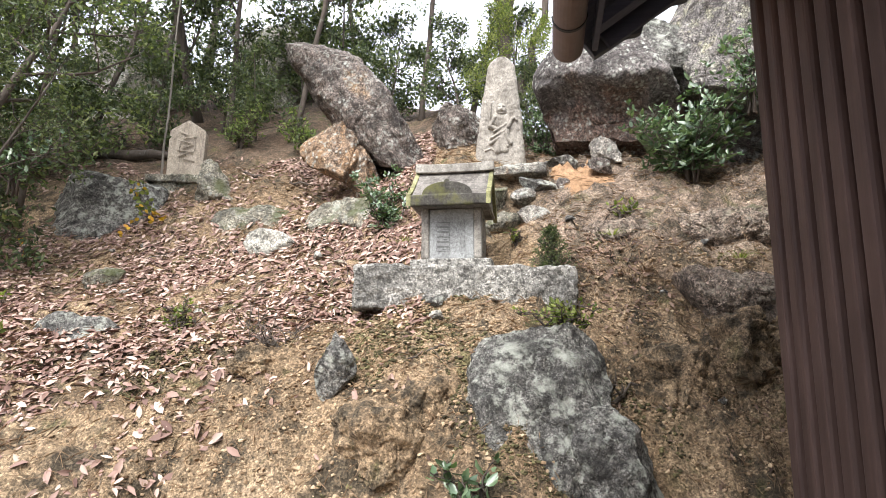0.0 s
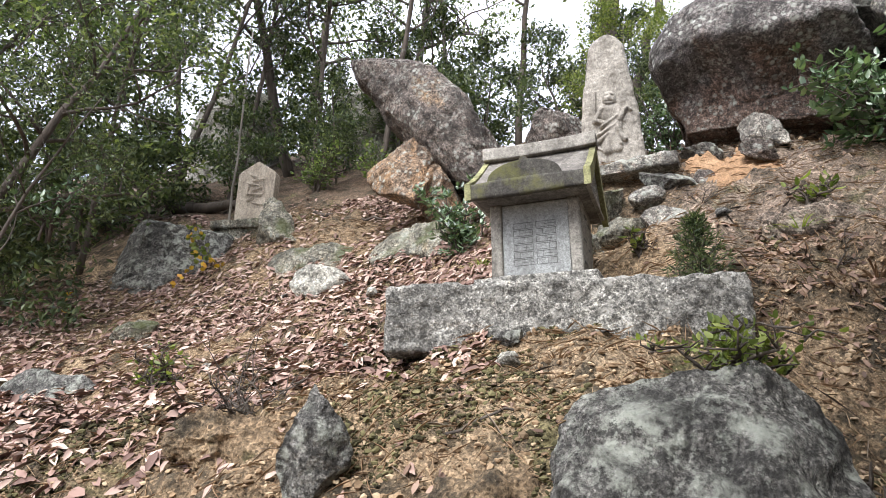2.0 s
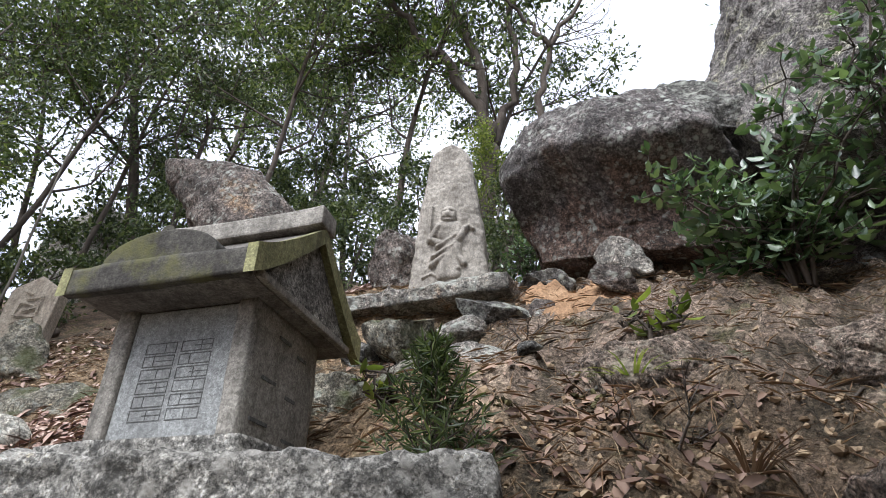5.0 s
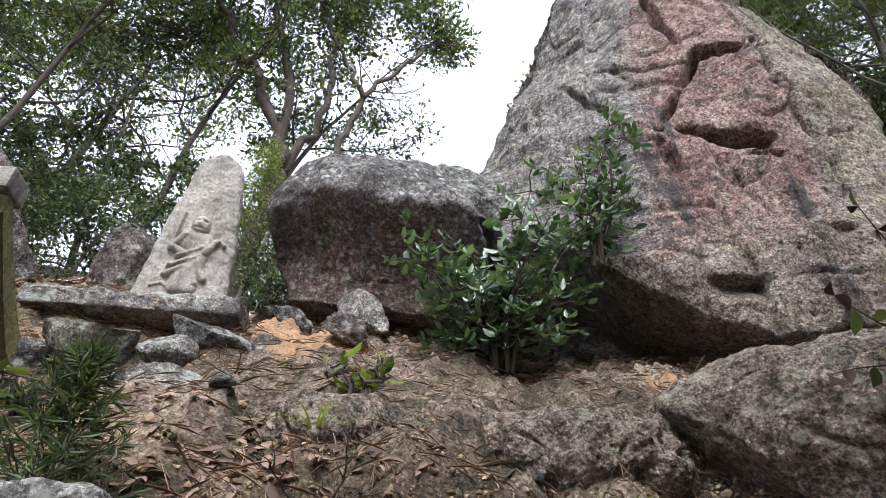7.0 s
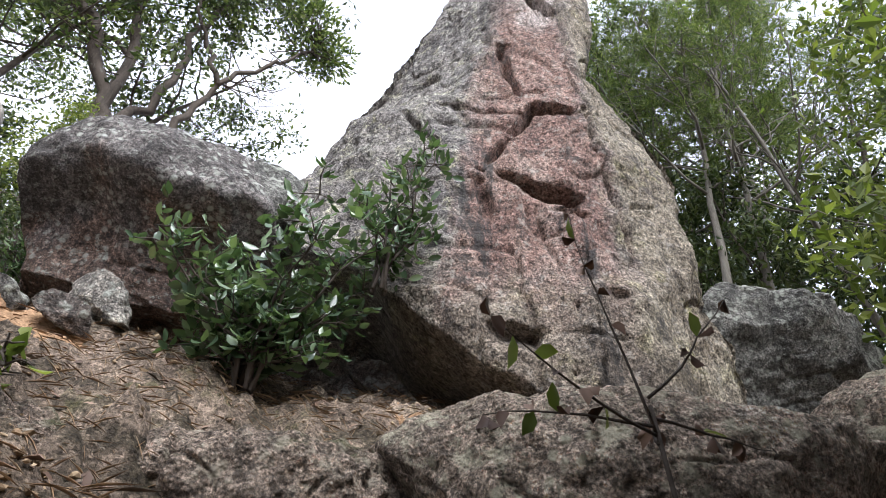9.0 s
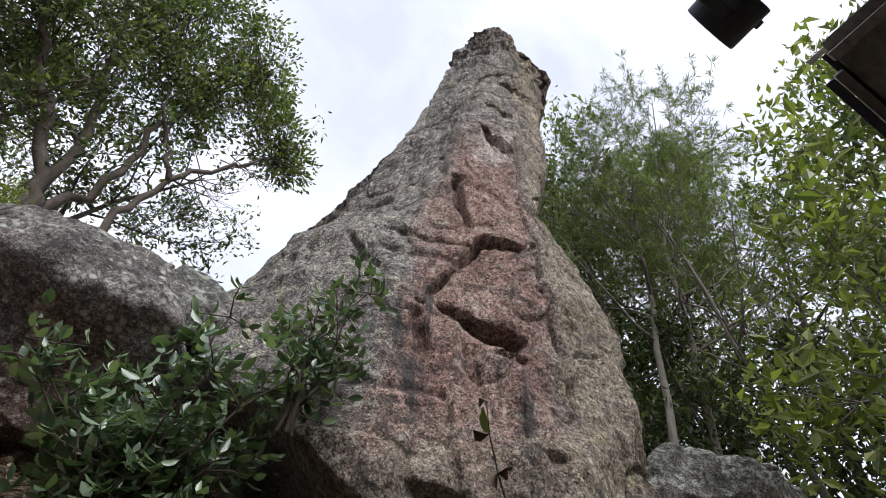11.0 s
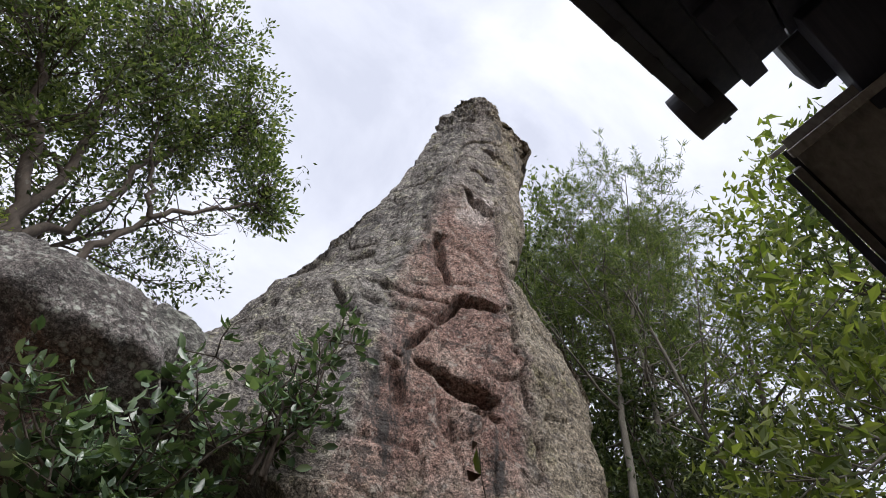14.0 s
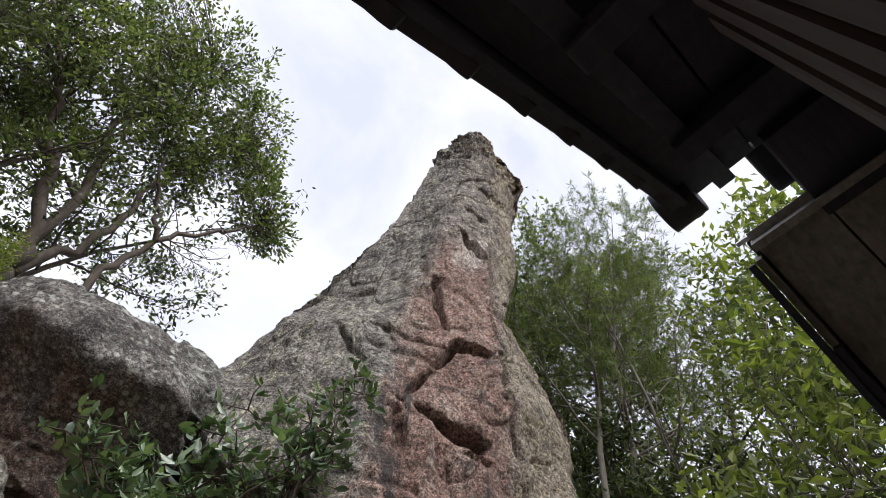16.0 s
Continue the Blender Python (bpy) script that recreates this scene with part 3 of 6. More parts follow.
def ground_relief(x, y):
    p = np.stack([np.ravel(x), np.ravel(y), np.zeros(np.size(x))], 1)
    bank = ease(p[:, 1], 2.3, 3.1)
    near = np.exp(-((p[:, 0] / 9) ** 2) - ((p[:, 1] - 4) / 7) ** 2)
    r = 0.085 * fbm(p * 1.3, 3, 3) * bank + near * bank * ((0.045 + 0.045 * ease(p[:, 0], 0.6, 1.6)) * fbm(p * 4.2, 4, 21, ridged=True) - 0.02 + 0.024 * fbm(p * 11, 4, 31, 0.6))
    crust = ease(p[:, 0], 0.9, 1.5) * ease(p[:, 1], 3.9, 4.4) * (1 - ease(p[:, 1], 5.2, 5.6)) * (1 - ease(p[:, 0], 3.6, 4.2))
    r = r + crust * (0.05 * fbm(p * 3.0, 4, 61, 0.6, ridged=True) + 0.022 * fbm(p * 13, 4, 63, 0.7))
    far = ease(p[:, 1], 9, 16) + ease(np.abs(p[:, 0]), 8, 16)
    r = r + 0.35 * fbm(p * 0.35, 3, 41) * np.clip(far, 0, 1) * bank
    return r.reshape(np.shape(x))


def surface(x, y):
    return float(ground_height(x, y) + ground_relief(np.array([x]), np.array([y]))[0])


def graded(lo, hi, step, reach, growth=1.16):
    mid = list(np.arange(lo, hi + 1e-6, step))
    out, s, v = [], step, mid[-1]
    while v < reach:
        s *= growth
        v += s
        out.append(v)
    s, v, left = step, mid[0], []
    while v > -reach:
        s *= growth
        v -= s
        left.append(v)
    return np.array(left[::-1] + mid + out)


GX, GY = graded(-4.6, 4.4, 0.025, 900), graded(2.5, 6.4, 0.022, 900)
XX, YY = np.meshgrid(GX, GY)
ZZ = ground_height(XX, YY) + ground_relief(XX, YY)
NX, NY = len(GX), len(GY)
ii = (np.arange(NY - 1)[:, None] * NX + np.arange(NX - 1)[None, :]).ravel()
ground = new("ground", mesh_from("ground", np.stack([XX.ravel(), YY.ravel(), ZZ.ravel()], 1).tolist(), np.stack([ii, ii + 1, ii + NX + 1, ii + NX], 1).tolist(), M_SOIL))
tagged(ground, "steep brown soil bank with gravel and moss, rising behind a level yard", "ground", kind="structure")


# ---- the great crag ----
def crag():
    """A tall leaning pinnacle lofted over its height, in its own frame: x across the face, y into it, z up from its foot."""
    zs = np.array([-0.6, -0.2, 0.1, 0.35, 0.8, 1.4, 1.8, 2.2, 2.65, 2.9, 3.05, 3.4, 4.2, 4.66, 5.4, 6.1, 6.6, 7.2, 7.8, 8.3, 8.6, 8.75])
    left = np.array([-0.8, -1.0, -1.35, -1.66, -2.08, -2.32, -2.30, -2.12, -1.98, -1.89, -1.82, -1.68, -1.42, -1.25, -1.08, -0.95, -0.86, -0.73, -0.56, -0.36, -0.24, -0.10])
    right = np.array([0.74, 0.74, 0.74, 0.74, 0.60, 0.58, 0.68, 0.64, 0.50, 0.36, 0.20, 0.24, 0.36, 0.40, 0.45, 0.52, 0.60, 0.68, 0.58, 0.42, 0.22, 0.04])
    rows, cols = 520, 480
    z = np.linspace(-0.6, 8.75, rows)
    v = np.linspace(-1, 1, cols, endpoint=False)
    th = -0.5 * math.pi + math.pi * np.sign(v) * np.abs(v) ** 1.35
    Z, T = np.meshgrid(z, th, indexing="ij")
    lf, rt = (np.interp(Z, zs, a) for a in (left, right))
    fr = np.interp(Z, [-0.6, 0.0, 1.0, 2.2, 4.0, 6.0, 8.0, 8.75], [-0.50, -0.56, -0.56, -0.52, -0.40, -0.34, -0.28, -0.10])
    c, s = np.cos(T), np.sin(T)
    cx, rx = (lf + rt) / 2, (rt - lf) / 2
    X = cx + rx * np.sign(c) * np.abs(c) ** 0.62
    Y = np.where(s < 0, -fr, 1.25 - 0.08 * np.maximum(Z, 0)) * np.sign(s) * np.abs(s) ** 0.62
    # the grey left flank falls back above, the tan right flank all along
    xr = np.interp(Z, [-0.6, 0.2, 0.9, 1.8, 2.3, 2.8, 4.0, 6.0, 8.7], [0.10, 0.08, 0.12, 0.06, 0.0, -0.06, -0.02, 0.10, 0.05])
    xm = np.interp(Z, [-0.6, 1.5, 2.6, 3.5, 5.0, 8.7], [-0.95, -0.90, -0.74, -0.62, -0.46, -0.20])
    front = s < 0
    Y = np.where(front & (X > xr), np.maximum(Y, fr + (X - xr) * 1.0), Y)
    Y = np.where(front & (X < xm), np.maximum(Y, fr + (xm - X) * (0.10 + 0.45 * ease(Z, 1.9, 3.4))), Y)
    Y = Y - np.where(front, 0.20 * np.exp(-(((X + 1.40) / 0.42) ** 2) - ((Z - 1.5) / 0.75) ** 2), 0)
    rng = np.random.default_rng(31)
    for i in range(30):
        phi = rng.uniform(-0.86, -0.14) * math.pi
        z0, tip = rng.uniform(0.2, 8.4), rng.uniform(-0.30, 0.30)
        nx, ny = math.cos(phi), math.sin(phi)
        off = (0.93 + 0.08 * rng.random()) * np.hypot(rx * nx, fr * ny) + 0.25 * np.maximum(0, np.abs(Z - z0) - rng.uniform(0.25, 0.9)) + 0.2 * tip * (Z - z0)
        over = np.where(front, np.maximum(0, (X - cx) * nx + Y * ny - off), 0)
        X, Y = X - 0.9 * over * nx, Y - 0.9 * over * ny
    P = np.stack([X.ravel(), Y.ravel(), Z.ravel()], 1)
    N = np.stack([(c / np.maximum(rx, 0.2)).ravel(), (s / 0.9).ravel(), 0 * c.ravel()], 1)
    N /= np.linalg.norm(N, axis=1)[:, None]
    x, zz = P[:, 0], P[:, 2]
    k = 0.075 * fbm(P * np.array([1.1, 1.1, 0.7]), 3, 77) + 0.026 * fbm(P * np.array([3.0, 3.0, 1.5]), 4, 91, 0.55, ridged=True)
    k = k + 0.012 * fbm(P * 6.0, 5, 95, 0.60) + 0.004 * fbm(P * 21.0, 3, 97, 0.7) + 0.10 * ease(zz, 6.4, 8.2) * fbm(P * 3.4, 4, 99, 0.6, ridged=True)
    k = k - 0.045 * np.exp(-((value_noise(P * np.array([1.6, 1.6, 0.7]), 55) / 0.025) ** 2)) - 0.024 * np.exp(-((value_noise(P * np.array([3.1, 3.1, 1.9]), 56) / 0.05) ** 2))
    face = (P[:, 1] < 0.25).astype(float)
    wig = 0.045 * value_noise(P * 4.0, 5) + 0.018 * value_noise(P * 13.0, 6)

    def cleft(x0, z0, x1, z1, width, deep):
        """A crack in the face from one end to the other, tapered."""
        u = np.clip(((x - x0) * (x1 - x0) + (zz - z0) * (z1 - z0)) / ((x1 - x0) ** 2 + (z1 - z0) ** 2), 0, 1)
        dist = np.hypot(x - x0 - u * (x1 - x0) + 0.5 * wig, zz - z0 - u * (z1 - z0) + 0.7 * wig)
        return deep * np.exp(-((dist / width) ** 4)) * (0.45 + 0.55 * np.sin(np.pi * np.clip(u, 0.05, 0.95)))

    def undercut(x0, z0, x1, z1, drop, deep):
        """A sharp lip with the rock broken away below it, fading downwards."""
        u = (x - x0) / (x1 - x0)
        d = z0 + np.clip(u, 0, 1) * (z1 - z0) + 0.8 * wig - zz
        ends = ease(u, -0.10, 0.34) * (1 - ease(u, 0.66, 1.08))
        return deep * ease(d, 0.0, 0.022) * np.exp(-((np.maximum(d, 0) / drop) ** 2)) * ends

    for cut in ((-0.66, 1.41, -0.38, 1.33, 0.05, 0.15), (-0.48, 1.37, -0.08, 1.25, 0.13, 0.34), (-0.30, 1.10, -0.06, 1.02, 0.06, 0.10),
                (-0.40, 2.24, -0.02, 2.21, 0.09, 0.28), (-0.74, 0.18, -0.42, 0.14, 0.12, 0.14), (-0.34, 4.52, 0.0, 3.96, 0.42, 0.10), (-0.34, 4.52, 0.0, 3.96, 0.07, 0.10),
                (-0.30, 5.30, 0.10, 5.05, 0.12, 0.07), (-0.10, 6.1, 0.30, 5.9, 0.20, 0.06), (-0.62, 3.32, -0.46, 3.26, 0.20, 0.06), (-0.35, 0.12, 0.10, 0.06, 0.03, 0.05), (-0.10, 0.40, 0.08, 0.34, 0.06, 0.04), (-1.5, 1.0, -1.0, 0.8, 0.10, 0.05)):
        k = k - face * undercut(*cut)
    for cut in ((-0.74, 1.42, -0.42, 2.02, 0.030, 0.17), (-0.42, 2.02, -0.32, 2.26, 0.042, 0.24), (-0.58, 3.15, -0.46, 2.40, 0.040, 0.18), (-0.76, 1.28, -0.70, 0.98, 0.040, 0.10),
                (0.02, 2.16, 0.07, 1.70, 0.028, 0.10), (0.07, 1.70, 0.16, 0.80, 0.022, 0.08), (-0.02, 2.95, 0.10, 2.2, 0.030, 0.12), (-0.40, 5.40, -0.46, 4.85, 0.035, 0.07),
                (-0.60, 4.95, -0.64, 4.5, 0.030, 0.06), (0.04, 4.6, 0.02, 3.0, 0.024, 0.12), (-0.72, 3.9, -0.66, 3.1, 0.030, 0.06), (-0.40, 1.05, -0.30, 0.55, 0.018, 0.05), (-0.95, 2.3, -0.85, 1.9, 0.03, 0.06), (-1.5, 2.4, -1.0, 1.6, 0.018, 0.06), (-0.24, 0.30, -0.30, -0.1, 0.016, 0.07)):
        k = k - face * cleft(*cut)
    P = P + N * k[:, None]
    # the foot overhangs a dark hollow on the left
    lip = np.interp(P[:, 0], [-2.0, -1.44, -1.28, -1.03, -0.77, -0.5, 0.8], [0.90, 0.60, 0.38, 0.19, -0.04, -0.20, -0.22]) + 0.6 * wig
    P[:, 1] += np.where(P[:, 1] < 0.3, 1.15, 0) * ease(lip - P[:, 2], 0.0, 0.12)
    P[:, 1] += 0.05 * P[:, 2]
    faces = []
    for i in range(rows - 1):
        o = i * cols
        faces.extend([(o + j, o + (j + 1) % cols, o + cols + (j + 1) % cols, o + cols + j) for j in range(cols)])
    faces.append(tuple((rows - 1) * cols + j for j in range(cols)))
    faces.append(tuple(range(cols))[::-1])
    ob = new("crag", mesh_from("crag", P.tolist(), faces, M_CRAG))
    ob.matrix_world = pose(4.285, 4.757, 3.32, 0, 0, -42)
    return tagged(ob, "towering pointed granite crag with pink weathered face and deep cracks", "rock")


crag()

# ---- rocks of the slope ----
rock("boulder", (0.50, 3.18, 0.95), (0.82, 0.64, 1.34), 11, M_ROCK_DARK, "big dark grey lichen-covered boulder set in the bank", (-8, 10, 10), level=7, cuts=7, rough=0.07, fine=0.013)
rock("boulder", (0.93, 3.16, 0.62), (0.52, 0.62, 1.15), 12, M_ROCK_DARK, "dark grey lichen-covered boulder leaning on a bigger one", (0, -24, 5), level=6, cuts=7, fine=0.013)
rock("stone", (-0.585, 3.24, 1.38), (0.24, 0.22, 0.44), 13, M_ROCK_DARK, "small upright pointed dark stone in the bank", (0, 4, 20), cuts=10, depth=0.5, fine=0.008)
rock("leaning_rock", (-1.02, 6.78, 4.34), (0.66, 0.85, 2.45), 14, M_ROCK_BROWN, "long brown granite rock leaning out of the slope", (-4, -38, 0), level=7, cuts=7, rough=0.06, fine=0.012, depth=0.74, boxy=3.4)
rock("rock", (-1.16, 6.55, 3.72), (0.95, 0.75, 0.74), 15, M_ROCK_RUST, "rust-brown broken granite rock under the leaning rock", (10, 28, 10), level=6, cuts=14, depth=0.48, rough=0.03, boxy=3.6)
rock("rock", (-0.95, 6.60, 3.35), (0.42, 0.6, 0.80), 36, M_ROCK_RUST, "rust-brown granite block propping the leaning rock", (0, -30, 10), level=6, cuts=12, depth=0.6)
rock("rock", (0.22, 7.25, 4.12), (0.95, 0.8, 1.25), 16, M_ROCK_BROWN, "angular brown granite rock behind the standing stone", (0, -12, 30), level=6, cuts=14, depth=0.5)
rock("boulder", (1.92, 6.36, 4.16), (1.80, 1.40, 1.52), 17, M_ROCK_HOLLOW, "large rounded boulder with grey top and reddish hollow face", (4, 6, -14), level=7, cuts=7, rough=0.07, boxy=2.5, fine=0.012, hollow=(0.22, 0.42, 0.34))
rock("boulder", (2.56, 6.12, 4.66), (1.0, 0.80, 0.92), 18, M_ROCK_DARK, "dark rounded boulder wedged beside the crag", (0, 10, 0), level=6)
rock("boulder", (3.7, 7.35, 3.95), (2.3, 1.0, 1.9), 37, M_ROCK_RED, "dark rock filling the hollow behind the crag", (0, 10, -30), level=5)
rock("boulder", (-4.06, 6.95, 2.92), (1.20, 0.85, 1.26), 19, M_ROCK_DARK, "broad grey-blue boulder with lichen among leaf litter", (-10, 4, 8), level=7, cuts=5, depth=0.74, boxy=3.6, rough=0.06)
rock("stone", (-1.74, 5.74, 2.36), (0.50, 0.42, 0.50), 20, M_ROCK_PALE, "pale angular stone on the leaf litter", (0, 12, -14), cuts=12, depth=0.5, fine=0.006)
rock("stone", (-1.62, 6.45, 2.62), (0.34, 0.30, 0.28), 21, M_ROCK_DARK, "small dark stone behind a pale one", (0, 20, 30), cuts=9, fine=0.008)
rock("stone", (-2.60, 4.27, 1.52), (0.64, 0.36, 0.32), 22, M_ROCK_DARK, "flat-topped grey stone block among dead leaves", (0, 3, 12), cuts=6, boxy=4.5, fine=0.01)
rock("rock", (-2.75, 6.9, 3.28), (0.50, 0.55, 0.85), 23, M_ROCK_MOSS, "slanting grey rock blade in the slope", (0, -28, 20), cuts=12, depth=0.45)
rock("boulder", (3.36, 6.78, 4.50), (1.0, 0.8, 1.3), 69, M_ROCK_RED, "dark rock closing the gap beside the crag", (0, 0, -35), level=5)
rock("boulder", (2.95, 6.65, 4.05), (1.3, 0.9, 1.5), 40, M_ROCK_RED, "dark rock wedged behind the bush", (0, 0, -20), level=5)
rock("boulder", (4.5, 6.4, 3.55), (2.6, 1.6, 1.7), 24, M_ROCK_RED, "dark rock mass behind the foot of the crag", (0, 5, -30), level=5)
rock("bedrock", (-2.0, 6.80, 2.70), (1.4, 0.8, 0.65), 25, M_ROCK_MOSS, "half-buried weathered bedrock in the slope", (-18, 0, 8), level=6, cuts=10)
rock("bedrock", (-0.95, 6.20, 2.66), (1.1, 0.8, 0.6), 26, M_ROCK_MOSS, "half-buried weathered bedrock beside the bush", (-18, 8, -8), level=6, cuts=10)
rock("stone", (-3.3, 5.6, 2.05), (0.5, 0.4, 0.3), 27, M_ROCK_MOSS, "small half-buried mossy stone", (0, 0, 30))
rock("bedrock", (2.35, 4.38, 1.62), (1.7, 0.95, 0.56), 28, M_CRUST, "broad brown crusted granite ledge with leaf crumbs", (-32, 4, 4), level=7, cuts=4, rough=0.09, fine=0.022, boxy=2.4)
rock("bedrock", (1.62, 4.92, 2.24), (1.1, 0.75, 0.38), 67, M_CRUST, "low brown crusted granite hump in the slope", (-28, 0, 14), level=7, cuts=4, rough=0.09, fine=0.022, boxy=2.3)
rock("bedrock", (2.36, 4.88, 2.33), (1.15, 0.70, 0.38), 68, M_CRUST, "low brown crusted granite hump in the slope", (-24, 0, -14), level=7, cuts=4, rough=0.09, fine=0.022, boxy=2.3)
rock("bedrock", (3.80, 4.35, 2.36), (2.5, 1.7, 1.06), 29, M_LEDGE, "rounded lichened granite ledge under the crag", (-14, 2, -30), level=7, cuts=3, rough=0.035, fine=0.016, ridge=0.2, boxy=2.15)
rock("bedrock", (4.70, 3.70, 2.42), (1.3, 1.2, 1.25), 30, M_LEDGE, "rounded granite boulder at the end of the ledge", (0, 8, -30), level=7, cuts=6)
rock("boulder", (6.15, 4.68, 4.05), (2.2, 1.3, 1.5), 31, M_ROCK_DARK, "dark split boulder beyond the crag", (0, -18, -35), level=7, cuts=10, depth=0.55)
rock("outcrop", (-6.3, 11.4, 6.4), (2.4, 1.4, 3.2), 38, M_ROCK_PALE, "pale granite outcrop seen through the trees", (0, 8, 10), level=6, cuts=9)
rock("outcrop", (-4.2, 13.5, 8.0), (2.6, 2.0, 2.8), 39, M_ROCK_PALE, "pale granite outcrop seen through the trees", (0, -8, 40), level=6, cuts=9)

# dry-laid stones under the standing stone
for at, size, seed, mat, turn in (
        ((0.86, 5.34, 2.66), (0.46, 0.36, 0.26), 44, M_ROCK, 15), ((0.95, 5.58, 3.02), (0.42, 0.36, 0.20), 42, M_ROCK_DARK, 40),
        ((0.76, 5.50, 2.88), (0.28, 0.26, 0.17), 43, M_ROCK, -20), ((0.46, 5.58, 2.86), (0.52, 0.44, 0.34), 41, M_ROCK_MOSS, 10),
        ((0.56, 5.34, 2.58), (0.42, 0.36, 0.32), 45, M_ROCK_MOSS, 60), ((1.18, 5.62, 2.98), (0.42, 0.32, 0.22), 46, M_ROCK_BROWN, -30),
        ((0.30, 5.22, 2.42), (0.42, 0.34, 0.32), 47, M_ROCK_MOSS, 0), ((0.72, 5.20, 2.42), (0.28, 0.24, 0.20), 48, M_ROCK_PALE, 25), ((1.06, 5.36, 2.70), (0.24, 0.22, 0.20), 53, M_ROCK_BROWN, 25),
        ((0.25, 5.60, 2.78), (0.34, 0.30, 0.30), 54, M_ROCK_DARK, 70), ((1.30, 5.98, 3.37), (0.42, 0.30, 0.20), 49, M_ROCK_DARK, 12), ((1.73, 5.90, 3.46), (0.40, 0.34, 0.34), 50, M_ROCK, -15),
        ((1.60, 5.76, 3.26), (0.36, 0.26, 0.18), 51, M_ROCK_BROWN, 30), ((1.50, 5.96, 3.32), (0.15, 0.15, 0.15), 52, M_ROCK_RED, 0)):
    rock("stone", at, size, seed, mat, "rough grey fieldstone piled below the standing stone", (8, 6, turn), group="piled fieldstones", cuts=15, depth=0.50, fine=0.010)

# loose stones over the slope
rng = np.random.default_rng(5)
for i in range(46):
    x, y = rng.uniform(-3.6, 2.8), rng.uniform(3.05, 6.3)
    r = 0.03 + 0.07 * rng.random() ** 2
    rock("pebble", (x, y, surface(x, y) + 0.1 * r), (2.2 * r, 1.8 * r, 1.4 * r), 100 + i, (M_ROCK, M_ROCK_DARK, M_ROCK_PALE, M_LEDGE)[i % 4], "small loose stone on the slope", (0, 10, 360 * rng.random()), group="loose stones", level=4, fine=0.004, cuts=16, depth=0.46)


def sand_patch(x0, y0, rx, ry, seed):
    """A thin drift of orange sand that follows the ground."""
    a = np.linspace(-1.3, 1.3, 60)
    U, V = np.meshgrid(a, a)
    p = np.stack([U.ravel() * 2.2, V.ravel() * 2.2, np.full(U.size, seed * 1.0)], 1)
    d = 1 - (U ** 2 + V ** 2).ravel() + 0.40 * fbm(p, 4, seed)
    X, Y = x0 + rx * U.ravel(), y0 + ry * V.ravel()
    Z = ground_height(X, Y) + ground_relief(X, Y) + np.clip(d, -0.6, 0.5) * 0.045
    n = len(a)
    faces = [(i * n + j, i * n + j + 1, (i + 1) * n + j + 1, (i + 1) * n + j) for i in range(n - 1) for j in range(n - 1)]
    ob = new("sand", mesh_from("sand", np.stack([X, Y, Z], 1).tolist(), faces, M_SAND))
    return tagged(ob, "drift of orange decomposed-granite sand on the slope", "sand", kind="stuff")


sand_patch(1.42, 5.70, 0.28, 0.30, 1)
sand_patch(3.04, 4.62, 0.12, 0.42, 2)
sand_patch(3.35, 4.2, 0.10, 0.35, 3)


# ---- stone shrine on its slab ----
def rough_block(name, sx, sy, sz, seed, material, amp=0.02, cell=0.03, scale=7.0, soft_edge=0.22, broken=0.35):
    """A split-faced stone block with an uneven skin."""
    bm = bmesh.new()
    bmesh.ops.create_cube(bm, size=1.0)
    bmesh.ops.subdivide_edges(bm, edges=bm.edges[:], cuts=5, use_grid_fill=True)
    bmesh.ops.scale(bm, vec=(sx, sy, sz), verts=bm.verts[:])
    long_edges = [e for e in bm.edges if e.calc_length() > cell * 1.5]
    while long_edges:
        bmesh.ops.subdivide_edges(bm, edges=long_edges, cuts=1, use_grid_fill=True)
        long_edges = [e for e in bm.edges if e.calc_length() > cell * 1.5]
        if len(bm.verts) > 60000:
            break
    bm.normal_update()
    co = np.array([v.co for v in bm.verts])
    # rounded arrises
    h = np.array([sx, sy, sz]) / 2
    r = min(h) * soft_edge
    inner = np.clip(co, -(h - r), h - r)
    d = co - inner
    ln = np.linalg.norm(d, axis=1)
    k = np.where(ln > r, r / np.maximum(ln, 1e-6), 1.0)
    co = inner + d * k[:, None]
    nr = np.array([v.normal for v in bm.verts])
    off = amp * fbm(co * scale + seed, 4, seed, 0.55) + broken * amp * fbm(co * scale * 2.6 + seed, 3, seed + 4, ridged=True)
    co = co + nr * off[:, None]
    for v, c in zip(bm.verts, co):
        v.co = c
    return bm


slab = part("slab", rough_block("slab", 1.55, 0.62, 0.30, 3, M_SLAB, 0.014, 0.013, 8.0, 0.10, 0.55), M_SLAB, None, smooth=True)
slab.matrix_world = pose(0.15, 4.32, 1.872, 0, 0, 1)
tagged(slab, "long rough-hewn grey granite slab under the small stone shrine", "stone slab")


